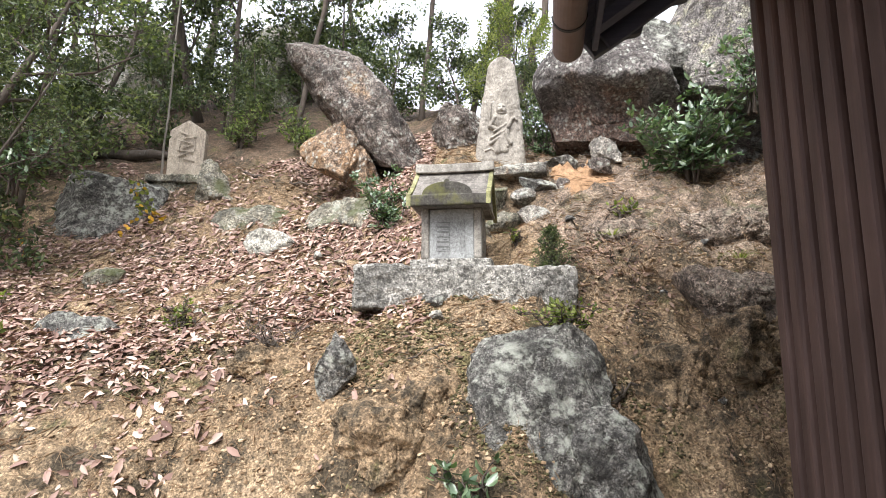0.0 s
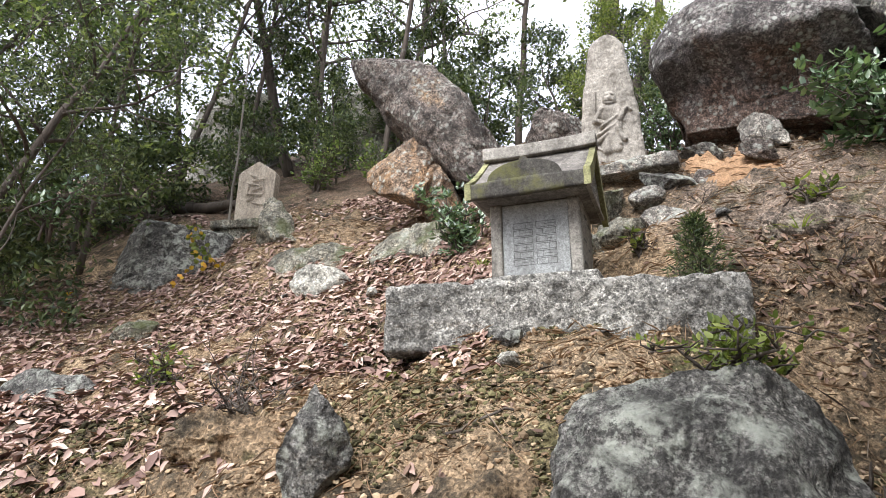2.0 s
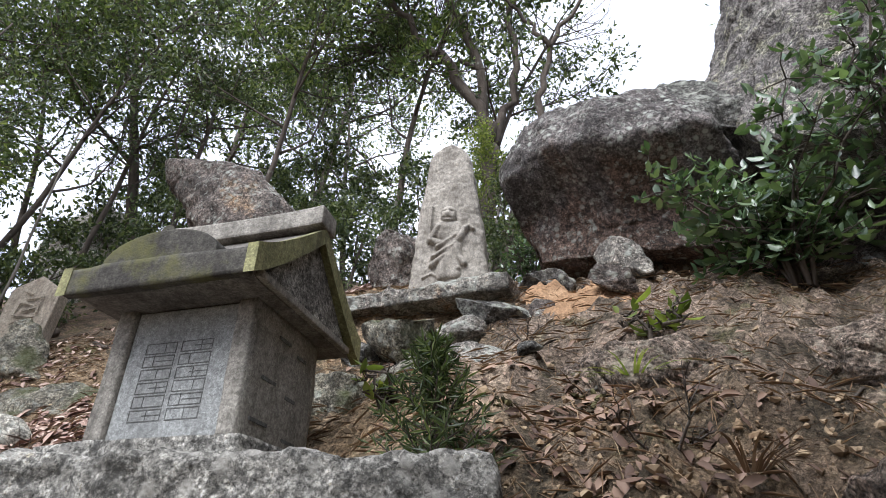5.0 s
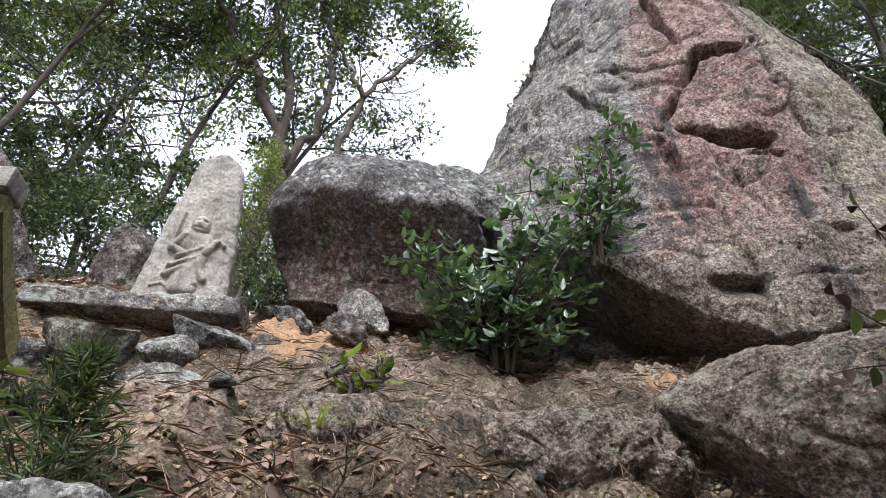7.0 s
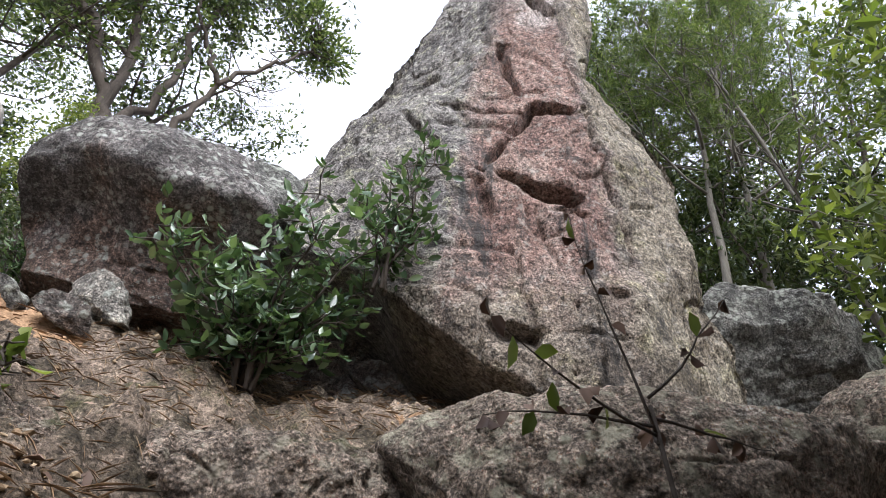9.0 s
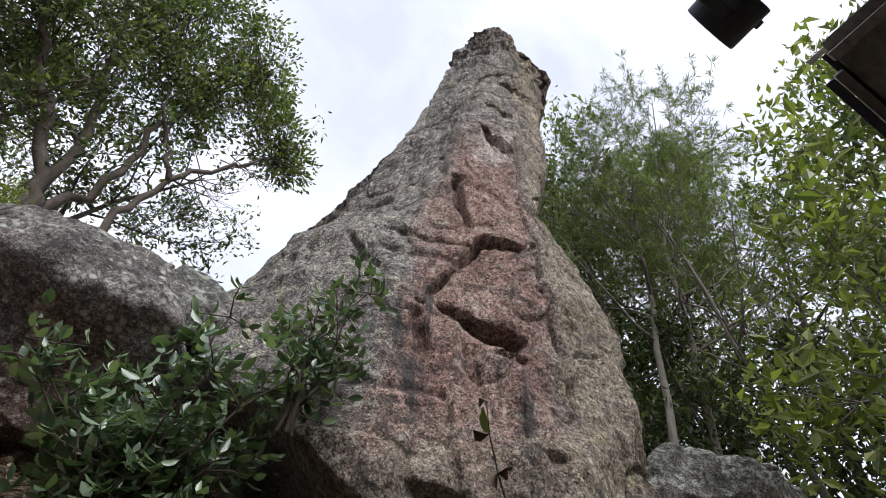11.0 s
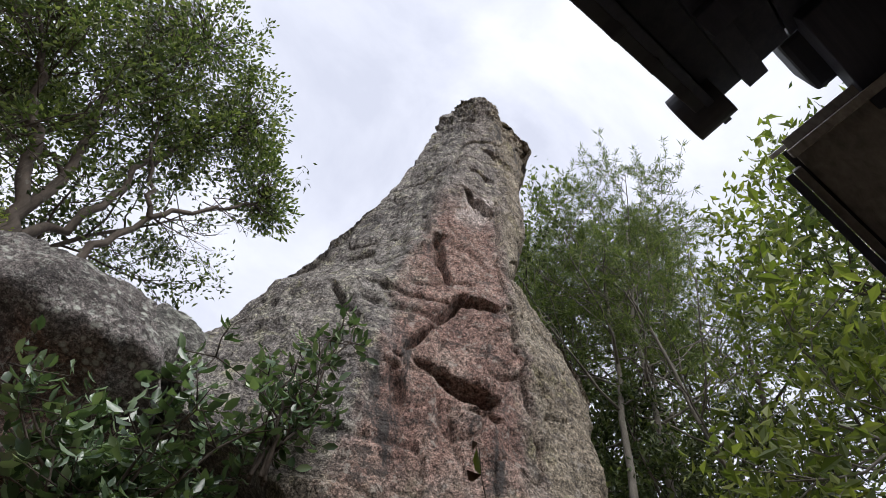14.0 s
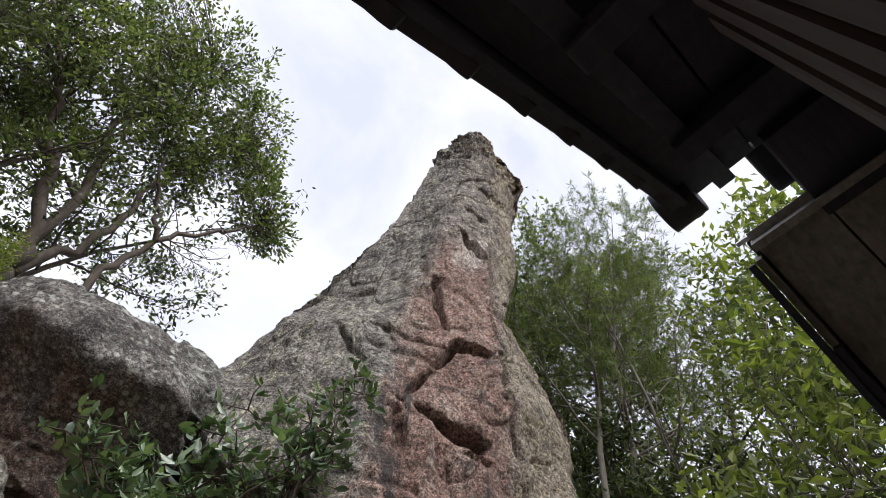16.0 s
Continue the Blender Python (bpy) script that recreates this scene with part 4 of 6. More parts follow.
def shrine():
    t = thing("stone_shrine", pose(0.092, 4.47, 2.025, 0, 0, -9), "small weathered grey stone shrine with mossy gabled roof and inscribed panel", "stone shrine")
    bm = rough_block("base", 0.60, 0.56, 0.07, 12, M_SLAB, 0.004, 0.03)
    bmesh.ops.translate(bm, vec=(0, 0, 0.035), verts=bm.verts[:])
    part("base", bm, M_SLAB, t, smooth=True)
    w, d, h, z0 = 0.455, 0.40, 0.40, 0.07
    bm = bmesh.new()
    box(bm, 0, 0.06, z0 + h / 2, w - 0.118, d - 0.12, h - 0.004, 0.004)
    part("body", bm, M_SHRINE, t)
    for sx in (-1, 1):
        bm = rough_block("side_slab", 0.058, d, h, 20 + sx, M_SHRINE, 0.003, 0.03)
        bmesh.ops.translate(bm, vec=(sx * (w / 2 - 0.029), 0, z0 + h / 2), verts=bm.verts[:])
        part("side_slab", bm, M_SHRINE, t, smooth=True)
    bm = bmesh.new()
    box(bm, 0.0, -d / 2 + 0.030, z0 + h / 2 - 0.004, 0.336, 0.035, h - 0.012, 0.006)
    plaque = part("panel", bm, M_PLAQUE, t, "grey panel with engraved characters")
    # engraved blocks in two columns, too worn to read
    # flat dark bars paint the shade that cut grooves would hold
    yf = -d / 2 + 0.030 - 0.0175
    for col in range(2):
        for row in range(6):
            bm = bmesh.new()
            x = -0.062 + col * 0.116
            z = z0 + 0.272 - row * 0.038
            box(bm, x, yf, z + 0.015, 0.100, 0.002, 0.0030)
            box(bm, x, yf, z - 0.015, 0.100, 0.002, 0.0030)
            box(bm, x - 0.0490, yf, z, 0.0026, 0.002, 0.030)
            box(bm, x + (0.014, -0.016, 0.004)[row % 3], yf, z, 0.0022, 0.002, 0.030)
            if (row + col) % 2:
                box(bm, x + 0.020, yf, z, 0.056, 0.002, 0.0024)
            box(bm, x + 0.0490, yf, z, 0.0026, 0.002, 0.030)
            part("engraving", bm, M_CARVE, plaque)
    # carved slots in the two flanks, as dark bars painting their inner shade
    for sx in (-1, 1):
        for y, z, ln in ((-0.02, 0.33, 0.07), (0.09, 0.31, 0.06), (-0.08, 0.19, 0.08), (0.05, 0.17, 0.06), (-0.10, 0.07, 0.09), (0.07, 0.05, 0.08)):
            bm = bmesh.new()
            box(bm, sx * (w / 2 + 0.001), y, z + z0, 0.005, ln, 0.010, 0.0)
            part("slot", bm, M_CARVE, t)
    # stepped cornice under the eaves
    bm = bmesh.new()
    box(bm, 0, -0.01, z0 + h + 0.012, 0.50, 0.50, 0.030, 0.004)
    part("cornice", bm, M_SHRINE, t)
    # roof body
    e0, e1, top = 0.452, 0.535, 0.80
    ys = np.linspace(0.345, 0.0, 9)
    rise = [e1 + (top - e1) * (1 - y / 0.345) ** 1.18 for y in ys]
    outline = [(-y, z) for y, z in zip(ys, rise)] + [(y, z) for y, z in zip(ys[::-1][1:], rise[::-1][1:])] + [(0.335, e0 + 0.02), (0.24, e0 + 0.012), (-0.24, e0 + 0.012), (-0.325, e0 + 0.02)]
    bm = bmesh.new()
    va = [bm.verts.new((-0.276, y, z)) for y, z in outline]
    vb = [bm.verts.new((0.276, y, z)) for y, z in outline]
    bm.faces.new(va)
    bm.faces.new(vb[::-1])
    for k in range(len(outline)):
        q = (k + 1) % len(outline)
        bm.faces.new((va[k], vb[k], vb[q], va[q]))
    bmesh.ops.recalc_face_normals(bm, faces=bm.faces[:])
    part("roof", bm, M_ROOFSTONE, t, "stained stone roof slopes")
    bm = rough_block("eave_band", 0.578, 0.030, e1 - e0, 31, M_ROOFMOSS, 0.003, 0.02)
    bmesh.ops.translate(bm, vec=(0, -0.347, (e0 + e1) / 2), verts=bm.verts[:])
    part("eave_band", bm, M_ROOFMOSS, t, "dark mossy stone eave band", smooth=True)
    # gable ends: pale infill, ledge and two green bargeboards each
    for sx in (-1, 1):
        bm = bmesh.new()
        tri = [(-0.27, e0 + 0.045), (0.27, e0 + 0.045), (0.0, top - 0.055)]
        v0 = [bm.verts.new((sx * 0.276, y, z)) for y, z in tri]
        v1 = [bm.verts.new((sx * 0.285, y, z)) for y, z in tri]
        bm.faces.new(v0)
        bm.faces.new(v1[::-1])
        for k in range(3):
            bm.faces.new((v0[k], v1[k], v1[(k + 1) % 3], v0[(k + 1) % 3]))
        bmesh.ops.recalc_face_normals(bm, faces=bm.faces[:])
        part("gable_infill", bm, M_SLAB, t, "pale lichened gable infill")
        bm = bmesh.new()
        box(bm, sx * 0.282, 0, e0 + 0.030, 0.026, 0.60, 0.022, 0.004)
        part("gable_ledge", bm, M_SHRINE, t)
        for sy in (-1, 1):
            bm = bmesh.new()
            yy = np.linspace(0.362, 0.0, 9)
            up = [e1 + 0.006 + (top - e1) * (1 - y / 0.362) ** 1.18 for y in yy]
            wide = np.linspace(0.088, 0.060, 9)
            for k in range(8):
                v = [bm.verts.new((dx, sy * y, z)) for dx in (-0.016, 0.016) for y, z in ((yy[k], up[k]), (yy[k + 1], up[k + 1]), (yy[k + 1], up[k + 1] - wide[k + 1]), (yy[k], up[k] - wide[k]))]
                for f in ((0, 1, 2, 3), (4, 5, 6, 7), (0, 1, 5, 4), (2, 3, 7, 6)) + (((0, 3, 7, 4),) if k == 0 else ()):
                    bm.faces.new([v[q] for q in f])
            bmesh.ops.remove_doubles(bm, verts=bm.verts[:], dist=0.0005)
            bmesh.ops.recalc_face_normals(bm, faces=bm.faces[:])
            bmesh.ops.translate(bm, vec=(sx * 0.294, 0, 0), verts=bm.verts[:])
            part("bargeboard", bm, M_MOSSGREEN, t, "moss-green carved gable edge")
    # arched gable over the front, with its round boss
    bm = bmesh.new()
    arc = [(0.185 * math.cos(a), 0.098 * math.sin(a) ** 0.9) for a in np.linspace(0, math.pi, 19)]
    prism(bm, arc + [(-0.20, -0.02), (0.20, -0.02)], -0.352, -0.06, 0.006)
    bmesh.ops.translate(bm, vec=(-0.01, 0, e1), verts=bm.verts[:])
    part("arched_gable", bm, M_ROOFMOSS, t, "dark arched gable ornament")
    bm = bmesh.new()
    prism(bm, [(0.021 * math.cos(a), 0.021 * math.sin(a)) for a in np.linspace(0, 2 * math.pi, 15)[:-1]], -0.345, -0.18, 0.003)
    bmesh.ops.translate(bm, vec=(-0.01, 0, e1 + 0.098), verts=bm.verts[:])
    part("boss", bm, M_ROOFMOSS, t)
    # ridge beam with flared ends
    bm = bmesh.new()
    xs = np.linspace(-0.306, 0.316, 15)
    prism(bm, [(x, top - 0.012 + 0.010 * (abs(x) / 0.34) ** 3) for x in xs] + [(x, top + 0.058 + 0.014 * (abs(x) / 0.34) ** 3) for x in xs[::-1]], -0.055, 0.055, 0.008)
    part("ridge", bm, M_SHRINE, t, "pale stone ridge beam")
    return t


shrine()


# ---- standing stone with a figure in relief ----
def standing_stone():
    """A tapered rounded stone; the worn figure on its face is part of the same mesh."""
    rows, cols = 260, 220
    H = 1.34
    t = np.linspace(0, 1, rows)
    v = np.linspace(-1, 1, cols, endpoint=False)
    th = -0.5 * math.pi + math.pi * np.sign(v) * np.abs(v) ** 1.3
    Z, T = np.meshgrid(H * t, th, indexing="ij")
    tt = Z / H
    half = 0.295 - 0.160 * tt ** 1.25
    top = np.sqrt(np.clip(1 - ((tt - 0.90) / 0.10) ** 2, 0, 1))
    half = np.where(tt > 0.90, half * (0.25 + 0.75 * top), half)
    c, s = np.cos(T), np.sin(T)
    X = half * np.sign(c) * np.abs(c) ** 0.55
    Y = (0.14 - 0.05 * tt) * np.sign(s) * np.abs(s) ** 0.55
    P = np.stack([X.ravel(), Y.ravel(), Z.ravel()], 1)
    k = 0.012 * fbm(P * 5, 4, 8) + 0.004 * fbm(P * 26, 2, 9)
    N = np.stack([c.ravel(), s.ravel(), 0 * c.ravel()], 1)
    P = P + N * k[:, None]
    front = (s.ravel() < -0.15)
    x, z = P[:, 0], P[:, 2]

    def stroke(w, h, *pts):
        """A rounded ridge along a bent line."""
        out = 0
        for (x0, z0), (x1, z1) in zip(pts, pts[1:]):
            u = np.clip(((x - x0) * (x1 - x0) + (z - z0) * (z1 - z0)) / ((x1 - x0) ** 2 + (z1 - z0) ** 2 + 1e-9), 0, 1)
            d = np.hypot(x - x0 - u * (x1 - x0), z - z0 - u * (z1 - z0)) / w
            out = np.maximum(out, h * np.sqrt(np.clip(1 - d * d, 0, 1)))
        return out

    fig = np.maximum.reduce([
        stroke(0.056, 0.050, (0.0, 0.705), (0.0, 0.735)), stroke(0.080, 0.034, (-0.03, 0.59), (0.03, 0.59), (0.02, 0.48), (0.0, 0.36)),
        stroke(0.026, 0.044, (-0.07, 0.62), (-0.125, 0.52), (-0.04, 0.485)), stroke(0.026, 0.044, (0.07, 0.61), (0.075, 0.51), (0.115, 0.60)), stroke(0.016, 0.032, (0.115, 0.60), (0.145, 0.625), (0.17, 0.595)),
        stroke(0.011, 0.030, (-0.135, 0.50), (-0.118, 0.79)), stroke(0.020, 0.046, (-0.07, 0.46), (0.07, 0.555)), stroke(0.020, 0.044, (-0.10, 0.385), (0.05, 0.48)),
        stroke(0.022, 0.038, (-0.11, 0.325), (-0.01, 0.40)), stroke(0.026, 0.042, (0.05, 0.47), (0.075, 0.38), (0.11, 0.33)), stroke(0.022, 0.036, (0.0, 0.42), (0.07, 0.29)),
        stroke(0.050, 0.026, (-0.03, 0.38), (-0.035, 0.25)), stroke(0.045, 0.026, (0.045, 0.36), (0.045, 0.26)), stroke(0.012, 0.016, (-0.17, 0.24), (-0.11, 0.265), (-0.06, 0.235))])
    face = -0.016 * (np.exp(-(((np.abs(x) - 0.024) / 0.013) ** 2) - ((z - 0.735) / 0.009) ** 2) + np.exp(-((x / 0.026) ** 2) - ((z - 0.682) / 0.007) ** 2)) + 0.012 * np.exp(-((x / 0.009) ** 2) - ((z - 0.712) / 0.018) ** 2)
    P[:, 1] -= np.where(front, fig + face, 0)
    faces = []
    for i in range(rows - 1):
        o = i * cols
        faces.extend([(o + j, o + (j + 1) % cols, o + cols + (j + 1) % cols, o + cols + j) for j in range(cols)])
    faces.append(tuple((rows - 1) * cols + j for j in range(cols)))
    faces.append(tuple(range(cols))[::-1])
    ob = new("standing_stone", mesh_from("standing_stone", P.tolist(), faces, M_STELE))
    ob.matrix_world = pose(0.645, 6.36, 3.36, 4, 1.5, -3)
    return tagged(ob, "tall tapered pale granite standing stone with worn figure in relief", "carved stone")


standing_stone()
ped = part("pedestal", rough_block("pedestal", 1.02, 0.72, 0.10, 7, M_ROCK, 0.022), M_ROCK, None, smooth=True)
ped.matrix_world = pose(0.60, 6.02, 3.20, 0, -1, -12)
tagged(ped, "flat grey stone slab in front of the standing stone", "stone slab")


# ---- small tablet at the edge of the wood ----
def tablet():
    t = thing("stone_tablet", pose(-3.38, 7.36, 3.32, 0, 0, 6), "small pointed beige stone tablet with worn carving on a stone base", "stone tablet")
    bm = rough_block("base", 0.66, 0.36, 0.20, 5, M_ROCK_DARK, 0.008)
    bmesh.ops.translate(bm, vec=(0, 0, 0.08), verts=bm.verts[:])
    part("base", bm, M_ROCK_MOSS, t, smooth=True)
    bm = rough_block("base_slab", 0.84, 0.44, 0.10, 6, M_ROCK_DARK, 0.012)
    bmesh.ops.translate(bm, vec=(0, 0, 0.225), verts=bm.verts[:])
    part("base_slab", bm, M_ROCK_MOSS, t, "mossy flat cap of the base", smooth=True)
    bm = bmesh.new()
    prism(bm, [(-0.225, 0), (0.225, 0), (0.235, 0.64), (0.21, 0.68), (0.0, 0.82), (-0.21, 0.68), (-0.235, 0.64)], -0.075, 0.075, 0.018)
    bmesh.ops.rotate(bm, cent=(0, 0, 0), matrix=Matrix.Rotation(radians(-5), 3, "X"), verts=bm.verts[:])
    bmesh.ops.translate(bm, vec=(0, 0.02, 0.27), verts=bm.verts[:])
    slabp = part("upright", bm, M_TABLET, t)
    bm = bmesh.new()
    for cx, cz, sx, sz, a in ((-0.04, 0.62, 0.10, 0.02, 20), (0.04, 0.56, 0.16, 0.022, -10), (-0.02, 0.50, 0.18, 0.02, 15), (0.03, 0.44, 0.14, 0.02, -20), (0.0, 0.37, 0.20, 0.02, 5), (-0.05, 0.31, 0.10, 0.02, -25), (0.05, 0.25, 0.15, 0.018, 12), (-0.09, 0.45, 0.02, 0.14, 5), (0.10, 0.46, 0.02, 0.12, -8)):
        box(bm, 0, 0, 0, sx, 0.012, sz, 0.004, pose(cx, -0.061 + 0.087 * cz - 0.016, cz + 0.27, -5, a, 0))
    part("relief", bm, M_TABLET, slabp)
    return t


tablet()


# ---- wooden building beside the path ----
def building():
    """Gabled building in its own frame: x along the gable verge from the eave corner, y towards the bank, z up."""
    t = thing("wooden_building", pose(0.945, 3.075, 0.02, 0, 0, -10.4), "dark brown wooden building with black tiled roof and brown gutter", "building")
    slope = 0.68
    ang = math.degrees(math.atan(slope))
    zr = lambda x: 3.10 + slope * x
    ridge = 2.45

    def slab_on(name, x0, x1, y0, y1, lift, thick, mat, label="", falling=False, bevel=0.004):
        """A board lying in a roof slope, between two places along it."""
        bm = bmesh.new()
        xm = (x0 + x1) / 2
        z = zr(xm) if not falling else zr(ridge) - slope * (xm - ridge)
        a = -ang if not falling else ang
        box(bm, 0, 0, lift + thick / 2, (x1 - x0) * math.hypot(1, slope), y1 - y0, thick, bevel, pose(xm, (y0 + y1) / 2, z, 0, a, 0))
        return part(name, bm, mat, t, label)

    # ribbed corner post and walls
    bm = bmesh.new()
    box(bm, 0.80, -0.66, 1.62, 0.42, 0.26, 3.24, 0.006)
    part("corner_post", bm, M_WOOD, t, "brown vertically ribbed corner post")
    for i in range(5):
        bm = bmesh.new()
        box(bm, 0.635 + 0.083 * i, -0.515, 1.62, 0.058, 0.040, 3.24, 0.012)
        part("batten", bm, M_WOOD, t)
    for i in range(7):
        bm = bmesh.new()
        box(bm, 0.578, -0.585 - 0.145 * i, 1.62, 0.042, 0.085, 3.24, 0.014)
        part("batten", bm, M_WOOD, t)
    bm = bmesh.new()
    box(bm, 0.64, -1.16, 1.62, 0.08, 0.74, 3.24, 0.004)
    part("side_panel", bm, M_WOOD, t)
    # the dark of a door opening is put into this wall's black
    bm = bmesh.new()
    box(bm, 0.70, -3.2, 1.6, 0.10, 3.3, 3.2, 0.004)
    part("side_wall", bm, M_BLACK, t)
    bm = bmesh.new()
    box(bm, 2.9, -0.95, 1.75, 3.8, 0.10, 3.5, 0.004)
    part("end_wall", bm, M_WOOD_DARK, t)
    bm = bmesh.new()
    box(bm, 4.85, -2.95, 1.5, 0.10, 3.9, 3.0, 0.004)
    part("side_wall", bm, M_WOOD_DARK, t)
    bm = bmesh.new()
    box(bm, 2.75, -4.85, 1.55, 4.2, 0.10, 3.1, 0.004)
    part("end_wall", bm, M_WOOD_DARK, t)
    bm = bmesh.new()
    prism(bm, [(0.7, 3.10), (2.3, 4.30), (2.6, 4.30), (4.7, 3.10)], -4.89, -4.81)
    part("gable_wall", bm, M_PLASTER, t, "white plaster gable under the roof")
    bm = bmesh.new()
    prism(bm, [(1.0, 3.50), (2.3, 4.30), (2.6, 4.30), (3.9, 3.50)], -0.99, -0.91)
    part("gable_wall", bm, M_PLASTER, t, "white plaster gable under the roof")
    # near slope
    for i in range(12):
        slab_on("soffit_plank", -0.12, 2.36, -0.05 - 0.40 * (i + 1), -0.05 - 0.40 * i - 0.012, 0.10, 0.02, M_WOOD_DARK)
    slab_on("bargeboard", 0.0, 2.40, -0.055, -0.015, 0.0, 0.26, M_WOOD_DARK, "black sloping bargeboard", bevel=0.006)
    slab_on("verge_rail", -0.05, 2.36, -0.30, -0.20, 0.04, 0.07, M_WOOD_DARK)
    slab_on("roof_left", -0.14, 2.40, -5.2, -0.02, 0.17, 0.10, M_TILE)
    for i in range(9):
        x = 0.06 + 0.262 * i
        bm = bmesh.new()
        prism(bm, [(-0.16, 0.02), (0.05, 0.012), (0.10, -0.015), (0.13, -0.02), (0.155, 0.0), (0.155, 0.28), (-0.16, 0.28)], -0.02, 0.035, 0.008)
        bmesh.ops.transform(bm, matrix=pose(x, 0, zr(x), 0, -ang, 0), verts=bm.verts[:])
        part("verge_tile", bm, M_TILE, t)
    bm = bmesh.new()
    prism(bm, [(0.13 * math.cos(a), 0.13 * math.sin(a)) for a in np.linspace(0, 2 * math.pi, 21)[:-1]], -0.10, 0.10, 0.01)
    bmesh.ops.translate(bm, vec=(2.22, 0.0, zr(2.22) + 0.10), verts=bm.verts[:])
    part("ridge_end_tile", bm, M_TILE, t, "round black ridge-end tile")
    bm = bmesh.new()
    box(bm, ridge + 0.05, -2.9, zr(ridge) + 0.20, 0.34, 5.0, 0.26, 0.03)
    part("ridge", bm, M_TILE, t)
    bm = bmesh.new()
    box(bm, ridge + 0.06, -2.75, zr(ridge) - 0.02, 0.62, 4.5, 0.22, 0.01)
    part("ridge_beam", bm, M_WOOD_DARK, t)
    # far slope
    slab_on("roof_right", 2.66, 4.9, -5.2, -0.10, 0.17, 0.10, M_TILE, falling=True)
    # the two outer planks take lighter wood, standing in for daylight on them
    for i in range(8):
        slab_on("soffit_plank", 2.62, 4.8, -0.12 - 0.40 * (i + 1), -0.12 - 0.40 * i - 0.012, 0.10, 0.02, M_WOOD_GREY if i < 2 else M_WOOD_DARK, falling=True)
    slab_on("bargeboard", 2.74, 3.22, -0.115, -0.075, 0.02, 0.19, M_WOOD_GREY, "weathered grey end of the bargeboard", True)
    slab_on("bargeboard", 3.224, 4.9, -0.115, -0.070, 0.0, 0.24, M_WOOD_DARK, "", True)
    slab_on("edge_flashing", 2.635, 2.656, -0.90, -0.05, 0.19, 0.085, M_METAL_WHITE, "white metal edge strip", True)
    slab_on("edge_board", 2.662, 2.70, -0.90, -0.12, -0.06, 0.225, M_WOOD_GREY, "weathered grey board under the roof edge", True)
    slab_on("verge_rail", 2.74, 4.9, -0.07, -0.03, -0.02, 0.05, M_WOOD_DARK, "", True)
    # purlins
    for x in (0.95, 1.75):
        bm = bmesh.new()
        box(bm, x, -2.4, zr(x) + 0.02, 0.11, 4.4, 0.14, 0.01)
        part("purlin", bm, M_WOOD_DARK, t)
    # gutter along the eave, with its end cap and brackets
    rr = 0.085
    at = (-0.235, 0, 3.10)
    arc = [(rr * math.cos(a), rr * math.sin(a)) for a in np.linspace(math.pi, 2 * math.pi, 15)]
    inner = [(0.93 * x, 0.93 * z) for x, z in arc[::-1]]
    bm = bmesh.new()
    prism(bm, arc + inner, -5.0, -0.09)
    bmesh.ops.translate(bm, vec=at, verts=bm.verts[:])
    gutter = part("gutter", bm, M_PIPE, t, "brown half-round gutter")
    bm = bmesh.new()
    prism(bm, arc + [(0.93 * rr, 0.004)], -0.09, -0.078)
    bmesh.ops.translate(bm, vec=at, verts=bm.verts[:])
    part("end_cap", bm, M_PIPE, gutter)
    for y in (-0.42, -1.2, -2.0, -2.8):
        bm = bmesh.new()
        prism(bm, [(1.06 * x, 1.06 * z) for x, z in arc] + [(1.002 * x, 1.002 * z) for x, z in arc[::-1]], y - 0.010, y + 0.010)
        bmesh.ops.translate(bm, vec=at, verts=bm.verts[:])
        part("bracket", bm, M_BLACK, gutter)
    bm = bmesh.new()
    box(bm, -0.09, -2.6, 3.13, 0.03, 5.0, 0.14, 0.005)
    part("fascia", bm, M_WOOD_DARK, t)
    return t


building()


# ---- trees ----
def grow(rng, start, direction, length, radius, depth, tubes, tips, spread=0.75, up=0.25, droop=0.0):
    """One limb with its side limbs; tips gather the places and ways of the finest twigs."""
    n = 5 if depth else 4
    pts, p, d = [start], start.copy(), direction.normalized()
    for i in range(n):
        d = (d + Vector(rng.normal(0, 0.16, 3)) + Vector((0, 0, up * 0.16 - droop * 0.1))).normalized()
        p = p + d * (length / n)
        pts.append(p.copy())
    radii = [radius * (1 - 0.62 * i / n) for i in range(n + 1)]
    tubes.add(*tube_points(pts, radii, 7 if depth > 2 else 5 if depth else 4))
    if depth == 0:
        for i in range(1, n + 1):
            tips.append((pts[i], (pts[i] - pts[i - 1]).normalized()))
        return
    kids = rng.integers(3, 6) if depth < 3 else rng.integers(5, 8)
    for k in range(kids):
        u = 0.35 + 0.65 * (k + rng.random()) / kids
        i = min(n - 1, int(u * n))
        q = pts[i].lerp(pts[i + 1], u * n - i) if i < n else pts[-1]
        a = Vector(rng.normal(0, 1, 3))
        a = (a - d * a.dot(d)).normalized()
        way = (d * (1 - spread * 0.55) + a * spread + Vector((0, 0, up * 0.4))).normalized()
        grow(rng, q, way, length * rng.uniform(0.48, 0.70), radius * 0.46, depth - 1, tubes, tips, spread, up, droop)


